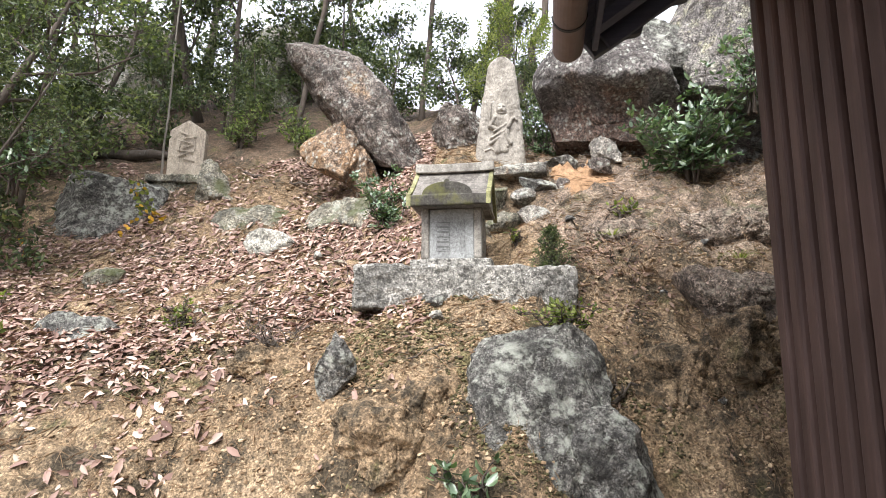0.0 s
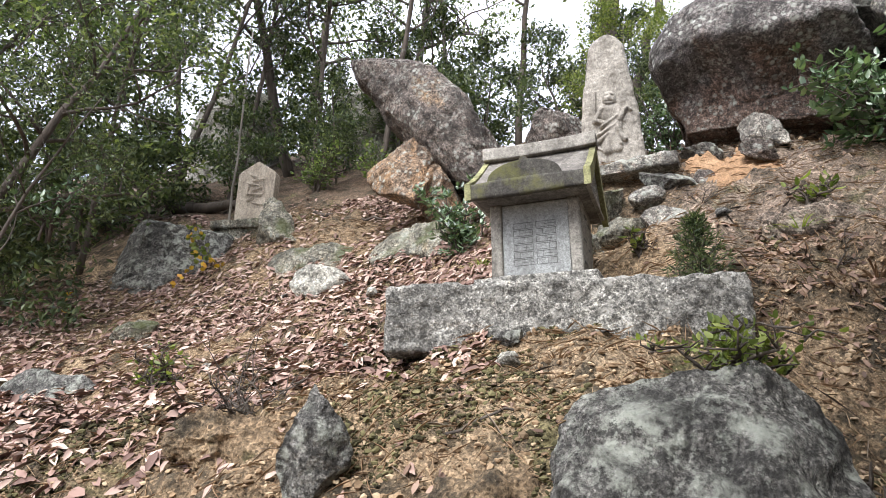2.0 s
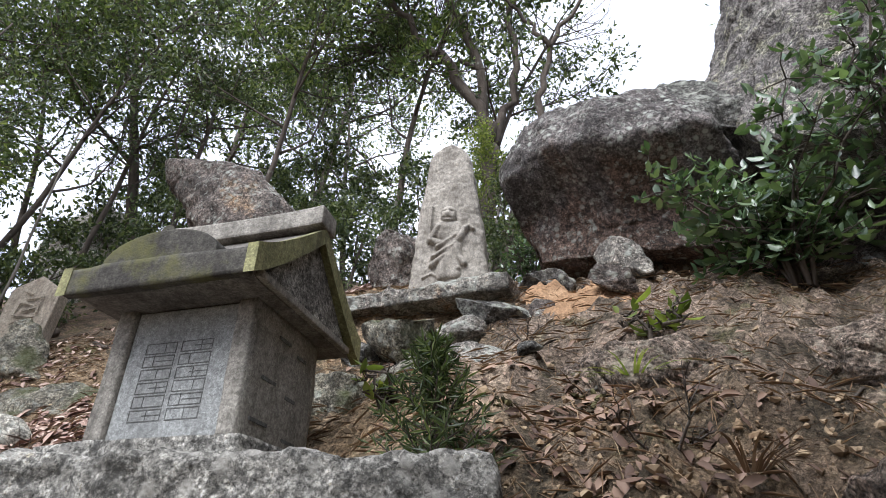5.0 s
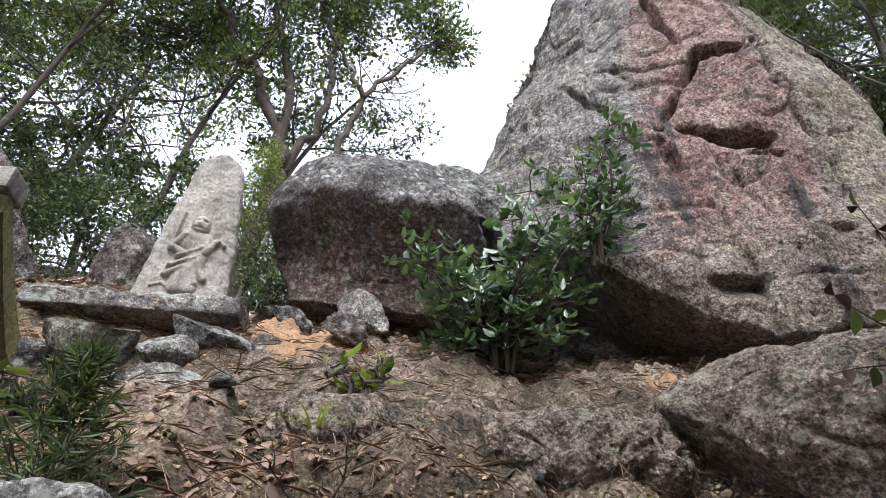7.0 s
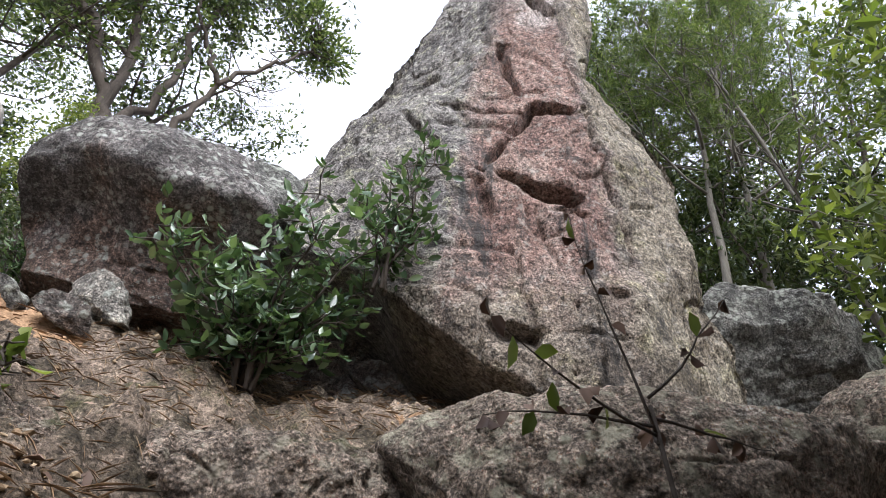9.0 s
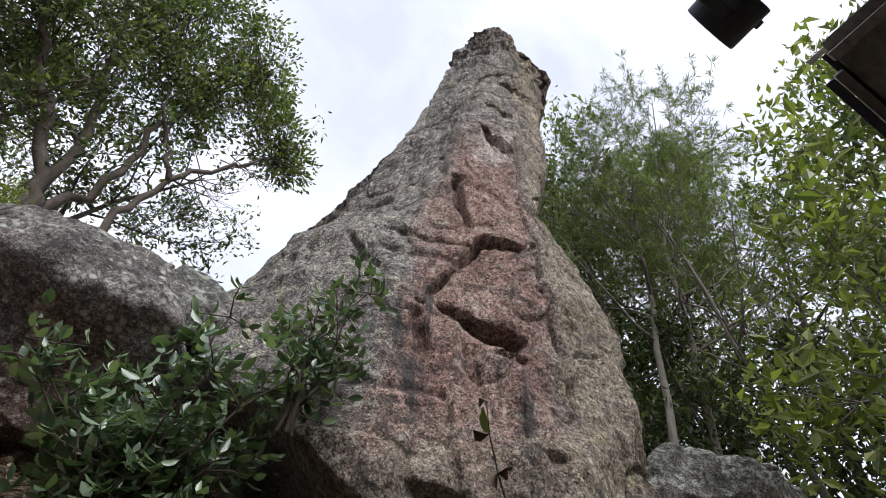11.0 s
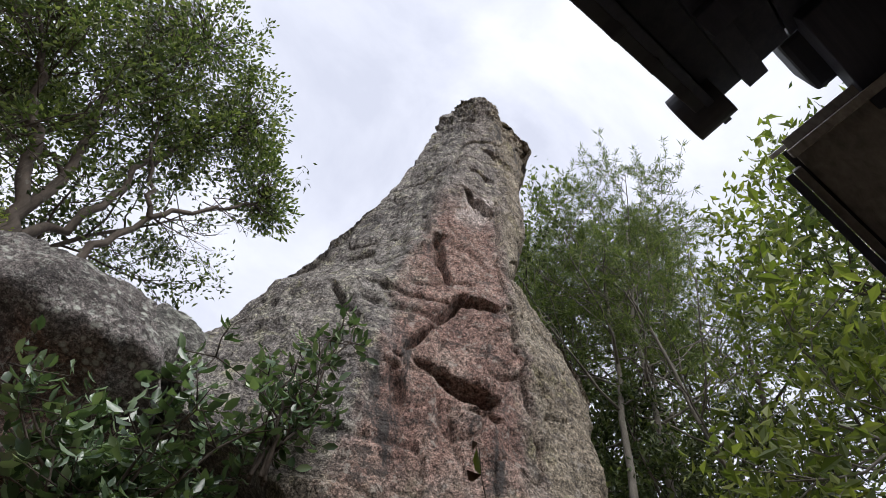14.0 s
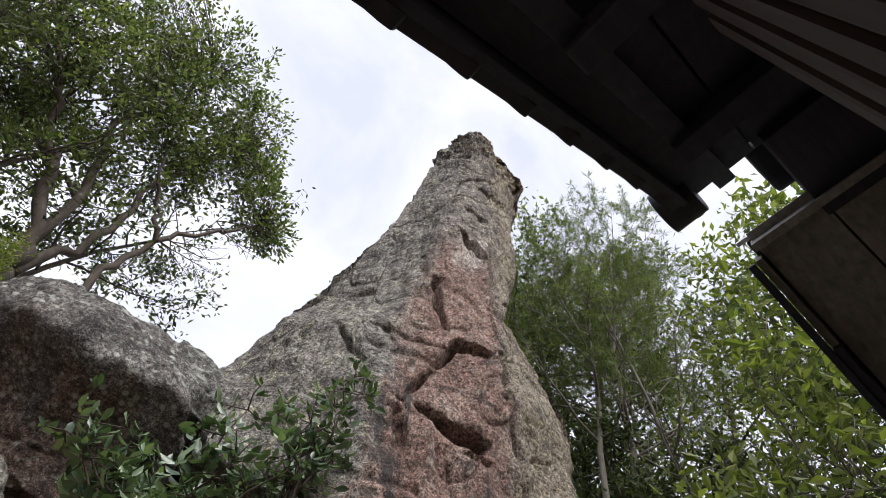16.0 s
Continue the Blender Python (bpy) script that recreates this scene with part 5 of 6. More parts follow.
def leafy(rng, tips, per_tip, size, cluster, soup, needle=False):
    for p, d in tips:
        if needle:
            # a brush of needles round the end of the twig
            for k in range(per_tip):
                w = (d * rng.uniform(0.1, 1.1) + Vector(rng.normal(0, 0.62, 3))).normalized()
                side = w.cross(Vector(rng.normal(0, 1, 3))).normalized()
                soup.leaf(p - d * (0.05 * rng.random()), w, side, size * rng.uniform(1.0, 1.7), 0.009)
            continue
        for k in range(per_tip):
            a = Vector(rng.normal(0, 1, 3)).normalized()
            along = (d * 0.6 + a).normalized()
            q = p + Vector(rng.normal(0, cluster, 3))
            side = along.cross(Vector(rng.normal(0, 1, 3))).normalized()
            s = size * rng.uniform(0.6, 1.3)
            soup.leaf(q, along, side, s, s * 0.46)


def tree_master(name, seed, height, radius, depth, per_tip, leaf, cluster, mat, bark, spread=0.75, up=0.25, lean=(0, 0), bare=0.35, needle=False):
    """A tree: trunk with limbs as one part, the crown of leaves as another."""
    rng = np.random.default_rng(seed)
    tubes, tips, crown = Soup(), [], Soup()
    d = Vector((lean[0], lean[1], 1)).normalized()
    n, pts, p = 8, [Vector((0, 0, -0.3))], Vector((0, 0, -0.3))
    for i in range(n):
        d = (d + Vector(rng.normal(0, 0.07, 3)) + Vector((lean[0], lean[1], 0)) * 0.08).normalized()
        p = p + d * (height / n)
        pts.append(p.copy())
    tubes.add(*tube_points(pts, [radius * (1 - 0.75 * i / n) for i in range(n + 1)], 9))
    kids = int(6 + height)
    for k in range(kids):
        u = bare + (1 - bare) * (k + rng.random()) / kids
        i = min(n - 1, int(u * n))
        q = pts[i].lerp(pts[i + 1], u * n - i)
        a = 2.4 * k + rng.random()
        way = Vector((math.cos(a) * spread * 1.3, math.sin(a) * spread * 1.3, 0.35 + up))
        grow(rng, q, way, height * rng.uniform(0.22, 0.36) * (1.15 - 0.5 * u), radius * (0.5 - 0.3 * u), depth, tubes, tips, spread, up)
    leafy(rng, tips, per_tip, leaf, cluster, crown, needle)
    t = thing(name, pose(0, 0, 0), "evergreen tree", "tree")
    part("trunk", tubes.mesh("trunk", bark, True), bark, t)
    part("crown", crown.mesh("crown", mat), mat, t)
    return t


T_BROAD = tree_master("tree", 201, 7.5, 0.11, 2, 8, 0.125, 0.12, M_LEAF, M_BARK)
T_SLIM = tree_master("tree", 202, 6.5, 0.055, 2, 6, 0.095, 0.10, M_LEAF_DARK, M_BARK, spread=0.6, bare=0.4)
T_LIGHT = tree_master("tree", 203, 6.0, 0.07, 2, 7, 0.125, 0.12, M_LEAF_LIGHT, M_BARK_PALE, spread=0.8, bare=0.25)
T_PINE = tree_master("tree", 204, 8.0, 0.068, 2, 15, 0.105, 0.06, M_NEEDLE, M_BARK_PALE, spread=0.7, up=0.3, bare=0.3, needle=True)
T_SHRUB = tree_master("shrub", 205, 2.2, 0.03, 2, 7, 0.085, 0.08, M_LEAF_DARK, M_BARK, spread=0.9, bare=0.08)

LABELS = {T_BROAD: "broadleaf evergreen tree with dark trunk on the hillside", T_SLIM: "slim dark-trunked tree in the wood", T_LIGHT: "small tree with bright green leaves", T_PINE: "pine with fine needles and pale bark", T_SHRUB: "dense dark green shrub of the undergrowth"}
used = set()


def plant(master, x, y, turn=0.0, size=1.0, tilt=(0, 0), group="trees of the wood", z=None):
    m = pose(x, y, surface(x, y) if z is None else z, tilt[0], tilt[1], turn)
    if master not in used:
        used.add(master)
        ob = master
        ob.matrix_world = m
        ob.scale = (size, size, size)
    else:
        ob = copy_thing(master, m)
        ob.scale = (size, size, size)
    ob.name = "shrub" if master is T_SHRUB else "tree"
    return tagged(ob, LABELS[master], "shrub" if master is T_SHRUB else "tree", "undergrowth" if master is T_SHRUB else group)


for args in (
        (T_SLIM, -4.25, 4.7, 75, 0.42, (0, 6)), (T_BROAD, -4.6, 10.5, 220, 1.0, (0, 8)),
        (T_BROAD, -8.2, 9.0, 310, 1.1, (0, 6)), (T_BROAD, 8.6, 7.2, 160, 0.95, (0, 0)), (T_BROAD, -6.0, 13.5, 40, 1.1, (0, 0)),
        (T_SLIM, -2.4, 8.9, 0, 0.95, (0, 5)), (T_SLIM, -0.35, 8.8, 100, 1.0, (0, -5)), (T_SLIM, 0.45, 9.4, 60, 1.1, (0, 9)), (T_SLIM, -3.5, 9.2, 200, 1.0, (0, -8)), (T_SLIM, -5.4, 8.3, 20, 0.9, (0, 10)),
        (T_SLIM, -6.5, 7.4, 140, 0.95, (0, 0)), (T_SLIM, -7.0, 10.6, 300, 1.1, (0, 0)), (T_SLIM, -1.9, 12.5, 170, 1.2, (0, 0)), (T_SLIM, 8.0, 8.9, 30, 1.0, (0, 0)), (T_SLIM, -4.9, 6.5, 70, 0.7, (0, -6)), (T_SLIM, -9.0, 6.2, 190, 1.0, (0, 0)),
        (T_LIGHT, 0.9, 8.0, 90, 0.36, (0, 0)),
        (T_PINE, 6.95, 5.15, 0, 0.80, (3, 3)), (T_PINE, 7.7, 5.0, 250, 0.78, (0, 0)), (T_BROAD, 11.5, 6.5, 170, 1.1, (0, 0)), (T_SHRUB, 8.6, 5.6, 10, 1.6), (T_SHRUB, 9.4, 2.6, 100, 1.7), (T_SHRUB, 7.3, 6.4, 310, 1.2), (T_PINE, 9.4, 6.2, 130, 1.0, (0, 0)), (T_PINE, 7.2, 7.6, 60, 0.75, (0, 3)), (T_LIGHT, 7.2, 2.4, 15, 1.05, (0, -6)), (T_BROAD, 9.5, 2.0, 190, 0.9, (0, 0)), (T_BROAD, 7.6, 1.0, 100, 0.9, (0, 0)), (T_PINE, 8.0, 4.2, 140, 0.68, (0, 0)),
        (T_PINE, 8.6, 4.9, 20, 0.95, (0, 0)), (T_SLIM, 9.0, 2.9, 40, 1.0, (0, 0)), (T_PINE, 10.5, 5.4, 80, 1.1, (0, 0)), (T_BROAD, 10.0, 4.4, 250, 0.8, (0, 0)), (T_BROAD, 7.6, 9.6, 10, 1.0, (0, 0)),
        (T_BROAD, -3.2, 13.0, 10, 1.1, (0, 0)), (T_SLIM, -5.0, 9.4, 30, 0.9, (0, 0)), (T_SLIM, -7.6, 7.2, 200, 0.8, (0, 0)), (T_SLIM, -5.9, 6.2, 250, 0.85, (0, 5)), (T_SLIM, 6.6, 7.4, 60, 1.2, (0, 0)),
        (T_BROAD, -4.9, 4.9, 20, 0.55, (0, 14)), (T_SLIM, -5.6, 4.6, 120, 0.8, (0, 8)), (T_BROAD, -6.4, 5.4, 200, 0.75, (0, 6)), (T_SHRUB, -5.0, 5.9, 160, 0.7), (T_SHRUB, -5.4, 6.9, 45, 1.2), (T_SHRUB, -4.95, 5.5, 210, 0.9), (T_SHRUB, -6.0, 7.8, 280, 1.3), (T_SHRUB, -4.4, 8.3, 15, 0.8), (T_SHRUB, -8.4, 7.4, 135, 1.4), (T_SHRUB, -1.4, 8.7, 195, 0.6), (T_SHRUB, 0.9, 9.6, 255, 1.1), (T_SHRUB, -5.6, 11.0, 315, 1.5), (T_SHRUB, -3.0, 12.0, 45, 1.5), (T_SHRUB, 9.4, 4.2, 105, 1.4), (T_SHRUB, 10.8, 6.8, 165, 1.6), (T_SHRUB, 7.6, 7.6, 225, 1.3),
        (T_SHRUB, -0.9, 9.3, 0, 1.0), (T_SHRUB, 0.3, 8.6, 70, 0.8), (T_SHRUB, 1.25, 7.5, 140, 0.55), (T_SHRUB, -2.9, 8.6, 200, 0.7), (T_SHRUB, -5.1, 7.6, 20, 0.8), (T_SHRUB, -6.2, 6.5, 100, 1.0), (T_SHRUB, -7.4, 5.7, 300, 1.1),
        (T_SHRUB, 7.0, 6.0, 0, 1.0), (T_SHRUB, 8.0, 5.0, 90, 1.1), (T_SHRUB, 9.0, 7.0, 180, 1.3), (T_SHRUB, -5.9, 4.9, 40, 0.7), (T_SHRUB, -3.9, 9.7, 260, 1.0), (T_SHRUB, -2.0, 10.6, 210, 1.2)):
    plant(*args)


def spreading_tree():
    """A many-stemmed evergreen behind the boulders: bare crooked limbs below, dense clumps of small leaves above and out to one side."""
    rng = np.random.default_rng(251)
    base = Vector((1.05, 8.35, surface(1.05, 8.35) - 0.1))
    wood, crown = Soup(), Soup()
    nodes = []

    def limb(points, r0, r1):
        pts = []
        ctrl = [Vector(p) for p in points]
        for a, b in zip(ctrl, ctrl[1:]):
            for i in range(5):
                pts.append(a.lerp(b, i / 5) + Vector(rng.normal(0, 0.045, 3)))
        pts.append(ctrl[-1])
        wood.add(*tube_points(pts, [r0 + (r1 - r0) * i / (len(pts) - 1) for i in range(len(pts))], 8))
        nodes.extend(pts[4:])

    fork = (1.12, 8.45, 6.5)
    limb((base, (1.0, 8.4, 5.4), fork), 0.13, 0.10)
    limb((fork, (0.7, 8.4, 7.6), (0.1, 8.3, 8.6), (-0.5, 8.2, 9.6), (-1.2, 8.1, 10.4)), 0.085, 0.02)
    limb((fork, (1.0, 8.5, 8.0), (0.6, 8.5, 9.6), (0.7, 8.4, 11.2), (0.8, 8.3, 12.8)), 0.08, 0.02)
    limb((fork, (1.5, 8.5, 7.7), (1.5, 8.6, 9.2), (1.7, 8.5, 10.6), (2.2, 8.5, 12.0)), 0.065, 0.015)
    limb((base, (1.45, 8.4, 5.6), (1.75, 8.48, 7.0), (2.0, 8.45, 8.3), (2.5, 8.4, 9.2), (3.1, 8.36, 10.2)), 0.075, 0.015)
    limb(((2.0, 8.45, 8.3), (1.6, 8.4, 9.0), (1.2, 8.4, 10.0)), 0.04, 0.015)
    limb(((1.0, 8.5, 8.0), (0.4, 8.7, 8.4), (-0.4, 8.8, 8.9)), 0.04, 0.012)
    # leafless twigs hanging from the low limb
    for k in range(8):
        a = Vector((1.9, 8.45, 7.9)).lerp(Vector((2.5, 8.4, 9.5)), rng.random())
        d = Vector((0.9, rng.normal(0, 0.25), rng.uniform(-0.35, 0.3))).normalized()
        pts = [a]
        for i in range(6):
            d = (d + Vector(rng.normal(0, 0.16, 3))).normalized()
            pts.append(pts[-1] + d * rng.uniform(0.10, 0.20))
        wood.add(*tube_points(pts, [0.012 * (1 - 0.14 * i) for i in range(7)], 4))
        for q in range(3):
            e = [pts[2 + q], pts[2 + q] + d * 0.14 + Vector(rng.normal(0, 0.07, 3)), pts[2 + q] + d * 0.28 + Vector(rng.normal(0, 0.12, 3))]
            wood.add(*tube_points(e, [0.006, 0.004, 0.002], 4))
    for cx, cy, cz, r, count in ((0.1, 8.2, 9.6, 1.55, 230), (-1.4, 8.2, 9.4, 1.3, 150), (0.75, 8.3, 12.2, 1.45, 210), (-1.0, 8.2, 12.0, 1.6, 190), (2.10, 8.45, 12.0, 0.95, 110), (1.65, 8.45, 10.5, 0.80, 95), (3.0, 8.36, 10.35, 0.50, 48), (2.6, 8.4, 11.0, 0.5, 38), (0.4, 8.4, 7.9, 0.5, 22), (3.35, 8.3, 9.95, 0.34, 22)):
        for i in range(count):
            w = Vector(rng.normal(0, 1, 3)).normalized()
            c = Vector((cx, cy, cz)) + w * (r * rng.random() ** 0.45)
            near = min(nodes, key=lambda q: (q - c).length_squared)
            mid = near.lerp(c, 0.5) + Vector(rng.normal(0, 0.08, 3))
            wood.add(*tube_points([near.lerp(c, 0.15), mid, c], [0.011, 0.007, 0.003], 3))
            for k in range(24):
                a = Vector(rng.normal(0, 1, 3)).normalized()
                along = (a + w * 0.5).normalized()
                side = along.cross(Vector(rng.normal(0, 0.5, 3)) + Vector((0, 0, 1))).normalized()
                size = 0.085 * rng.uniform(0.6, 1.25)
                crown.leaf(c + a * (0.19 * rng.random()), along, side, size, size * 0.5)
    t = thing("tree", pose(-0.12, 0, 0.1), "many-stemmed evergreen tree with crooked bare lower limbs behind the boulders", "tree", "trees of the wood")
    part("trunk", wood.mesh("trunk", M_BARK, True), M_BARK, t)
    part("crown", crown.mesh("crown", M_LEAF), M_LEAF, t)
    return t


spreading_tree()

# ---- bush before the crag ----
def bush(x, y, height, width, seed, leaves, leaf, label, mat=M_LEAF_BUSH, name="bush", stems=9, z=None, lean=(0.0, 0.0)):
    rng = np.random.default_rng(seed)
    tubes, crown = Soup(), Soup()
    tips = []
    for s in range(stems):
        a = rng.random() * 6.283
        r = rng.random() ** 0.5
        end = Vector((math.cos(a) * r * width * 0.45 + lean[0] * height, math.sin(a) * r * width * 0.38 + lean[1] * height, height * rng.uniform(0.45, 1.0)))
        pts = [Vector((0.04 * math.cos(a), 0.04 * math.sin(a), -0.05))]
        for i in range(1, 7):
            u = i / 6
            pts.append(Vector((end.x * u ** 1.2, end.y * u ** 1.2, end.z * u ** 0.85)) + Vector(rng.normal(0, 0.02, 3)))
        tubes.add(*tube_points(pts, [0.011 * (1 - 0.75 * i / 6) for i in range(7)], 5))
        for i in range(1, 7):
            for k in range(3):
                w = Vector(rng.normal(0, 1, 3)).normalized()
                w.z = abs(w.z) * 0.6
                ln = width * rng.uniform(0.08, 0.22) * (1.2 - 0.5 * i / 6)
                q = pts[i] + w * ln
                tubes.add(*tube_points([pts[i], (pts[i] + q) / 2 + Vector(rng.normal(0, 0.01, 3)), q], [0.004, 0.003, 0.002], 4))
                tips.append((q, w))
                tips.append(((pts[i] + q) / 2, w))
    per = leaves / len(tips)
    for p, w in tips:
        axis = (w * 0.8 + Vector((0, 0, 0.7))).normalized()
        for k in range(int(per + rng.random())):
            a = Vector(rng.normal(0, 1, 3))
            a = (a - axis * a.dot(axis)).normalized()
            along = (axis * rng.uniform(0.15, 0.9) + a).normalized()
            side = along.cross(axis + Vector(rng.normal(0, 0.25, 3))).normalized()
            s = leaf * rng.uniform(0.6, 1.25)
            crown.broad_leaf(p + axis * (leaf * rng.uniform(-0.5, 0.3)), along, side, s, s * 0.46, 0.10)
    t = thing(name, pose(x, y, surface(x, y) if z is None else z), label, "bush" if name == "bush" else "plant")
    part("stem", tubes.mesh("stem", M_BARK, True), M_BARK, t)
    part("foliage", crown.mesh("foliage", mat, True), mat, t)
    return t


bush(2.36, 5.32, 0.86, 1.50, 301, 2600, 0.078, "glossy dark green leafy bush growing before the crag", z=3.02, stems=18)
bush(2.80, 5.00, 0.85, 1.05, 302, 520, 0.072, "upper sprays of a glossy leafy bush against the crag", z=3.58, stems=7, lean=(0.1, 0.0))
bush(-0.55, 5.55, 0.85, 0.72, 303, 1500, 0.05, "small-leaved green bush behind the shrine", z=2.45)
bush(0.12, 2.72, 0.28, 0.26, 304, 90, 0.075, "small glossy green seedling on the bank", z=0.72, stems=4)
bush(0.70, 3.40, 0.13, 0.62, 305, 420, 0.036, "low spray of small green leaves over the boulder", M_LEAF_LIGHT, stems=7, z=1.56)
bush(1.50, 4.70, 0.14, 0.26, 306, 34, 0.075, "low plant with pale green pointed leaves", M_LEAF_LIGHT, stems=4)
bush(-1.85, 4.1, 0.20, 0.40, 307, 120, 0.045, "low feathery pale green weed", M_LEAF_LIGHT, stems=6)
bush(0.60, 4.62, 0.08, 0.34, 308, 22, 0.062, "low broad green leaves beside the shrine", M_LEAF_LIGHT, stems=4)


def seedling_cedar(x, y, h):
    """A little conifer with feathery sprays."""
    rng = np.random.default_rng(61)
    tubes, crown = Soup(), Soup()
    tubes.add(*tube_points([Vector((0, 0, -0.05)), Vector((0.01, 0, h * 0.5)), Vector((0, 0.01, h))], [0.008, 0.005, 0.002], 6))
    for i in range(46):
        u = (i + 0.5) / 46
        a = 2.4 * i
        ln = 0.45 * h * (1.05 - u) ** 0.7
        base = Vector((0, 0, h * (0.06 + 0.92 * u)))
        d = Vector((math.cos(a), math.sin(a), 0.55)).normalized()
        tubes.add(*tube_points([base, base + d * ln * 0.5, base + d * ln + Vector((0, 0, 0.02))], [0.003, 0.002, 0.001], 4))
        for k in range(34):
            v = rng.random()
            p = base + d * (ln * v)
            w = (d * 0.7 + Vector(rng.normal(0, 0.7, 3))).normalized()
            side = w.cross(Vector(rng.normal(0, 1, 3))).normalized()
            crown.leaf(p, w, side, 0.045 * rng.uniform(0.6, 1.2), 0.006)
    t = thing("conifer_seedling", pose(x, y, surface(x, y)), "small feathery green conifer seedling beside the shrine", "plant")
    part("stem", tubes.mesh("stem", M_BARK), M_BARK, t)
    part("foliage", crown.mesh("foliage", M_LEAF_DARK), M_LEAF_DARK, t)


seedling_cedar(0.79, 4.20, 0.40)


# ---- litter ----
def litter(name, count, place, size, seed, mat, label, category, straw=False):
    """Fallen leaves, each curled in its own way, lying on the slope."""
    rng = np.random.default_rng(seed)
    soup = Soup()
    pts = place(rng, count)
    zs = ground_height(pts[:, 0], pts[:, 1]) + ground_relief(pts[:, 0], pts[:, 1])
    e = 0.05
    gx = (ground_height(pts[:, 0] + e, pts[:, 1]) - ground_height(pts[:, 0] - e, pts[:, 1])) / (2 * e)
    gy = (ground_height(pts[:, 0], pts[:, 1] + e) - ground_height(pts[:, 0], pts[:, 1] - e)) / (2 * e)
    for (x, y), z, a, b in zip(pts, zs, gx, gy):
        n = (Vector((-a, -b, 1)).normalized() + Vector(rng.normal(0, 0.28, 3))).normalized()
        w = Vector(rng.normal(0, 1, 3))
        along = (w - n * w.dot(n)).normalized()
        side = n.cross(along)
        s = size * rng.uniform(0.55, 1.3)
        p = Vector((x, y, z)) + n * rng.uniform(0.002, 0.022)
        if straw:
            soup.leaf(p, along, side, s * 2.2, min(0.0032, s * 0.06), 0.0)
        else:
            soup.broad_leaf(p - along * (0.5 * s), along, side, s, s * rng.uniform(0.30, 0.5), rng.uniform(-0.15, 0.32))
    return tagged(new(name, soup.mesh(name, mat, True)), label, category, kind="stuff")


def left_slope(rng, n):
    x = rng.uniform(-5.2, -0.1, 4 * n)
    y = rng.uniform(2.3, 7.9, 4 * n)
    p = np.stack([x * 0.8, y * 0.8, 0 * x], 1)
    dens = 0.55 + 0.7 * fbm(p * 1.3, 3, 12) - 1.1 * np.clip((x + 1.35) / 0.7, 0, 1) * (1 - ease(y, 3.7, 4.1))
    k = rng.random(4 * n) < np.clip(dens, 0.02, 1)
    return np.stack([x, y], 1)[k][:n]


def right_slope(rng, n):
    x = rng.uniform(-0.3, 4.2, 4 * n)
    y = rng.uniform(2.9, 7.4, 4 * n)
    p = np.stack([x * 1.1, y * 1.1, 0 * x], 1)
    k = rng.random(4 * n) < np.clip(0.25 + 0.75 * fbm(p, 3, 15), 0.04, 1)
    return np.stack([x, y], 1)[k][:n]


def beside_slab(rng, n):
    a = np.stack([rng.normal(1.25, 0.20, n), rng.normal(4.35, 0.22, n)], 1)
    a[: n // 3] = np.stack([rng.normal(-0.85, 0.22, n // 3), rng.normal(4.2, 0.25, n // 3)], 1)
    return a


def whole_slope(rng, n):
    return np.stack([rng.uniform(-4.5, 4.0, n), rng.uniform(2.8, 7.6, n)], 1)


litter("leaf_litter", 28000, left_slope, 0.075, 401, M_LITTER, "thick litter of pinkish brown dead leaves on the slope", "leaf litter")
litter("leaf_litter", 1500, right_slope, 0.038, 402, M_LITTER_BROWN, "scattered brown dead leaves on the rocky bank", "leaf litter")
litter("leaf_litter", 560, beside_slab, 0.052, 403, M_LITTER_BROWN, "drifts of dead leaves beside the slab", "leaf litter")
litter("straw_litter", 40000, whole_slope, 0.045, 404, M_STRAW, "dry pine needles strewn over the ground", "needle litter", True)

litter("twig_litter", 900, whole_slope, 0.075, 405, M_TWIG, "dead grey-brown twigs and stalks lying over the slope", "twig litter", True)


# ---- twigs, poles, weeds ----
def twig_path(rng, p, d, length, n, wander, rise=0.0):
    pts = [p.copy()]
    for i in range(n):
        d = (d + Vector(rng.normal(0, wander, 3)) + Vector((0, 0, rise))).normalized()
        p = p + d * (length / n)
        pts.append(p.copy())
    return pts


def dead_shrub(x, y, height, seed, label, stems=6, radius=0.012, spread=0.7, twigs=9, z=None):
    """Leafless branching shrub."""
    rng = np.random.default_rng(seed)
    s = Soup()
    for k in range(stems):
        a = 6.283 * (k + rng.random()) / stems
        d = Vector((math.cos(a) * spread, math.sin(a) * spread, 1.0)).normalized()
        pts = twig_path(rng, Vector((0.02 * math.cos(a), 0.02 * math.sin(a), -0.05)), d, height * rng.uniform(0.6, 1.1), 6, 0.22)
        s.add(*tube_points(pts, [radius * (1 - 0.13 * i) for i in range(7)], 6))
        for q in range(twigs):
            i = rng.integers(1, 7)
            w = (d + Vector(rng.normal(0, 0.8, 3))).normalized()
            tp = twig_path(rng, pts[i], w, height * rng.uniform(0.15, 0.45), 4, 0.25)
            s.add(*tube_points(tp, [radius * 0.4, radius * 0.34, radius * 0.28, radius * 0.2, radius * 0.12], 4))
    ob = new("dead_shrub", s.mesh("dead_shrub", M_BARK, True))
    ob.matrix_world = pose(x, y, surface(x, y) if z is None else z)
    return tagged(ob, label, "shrub")


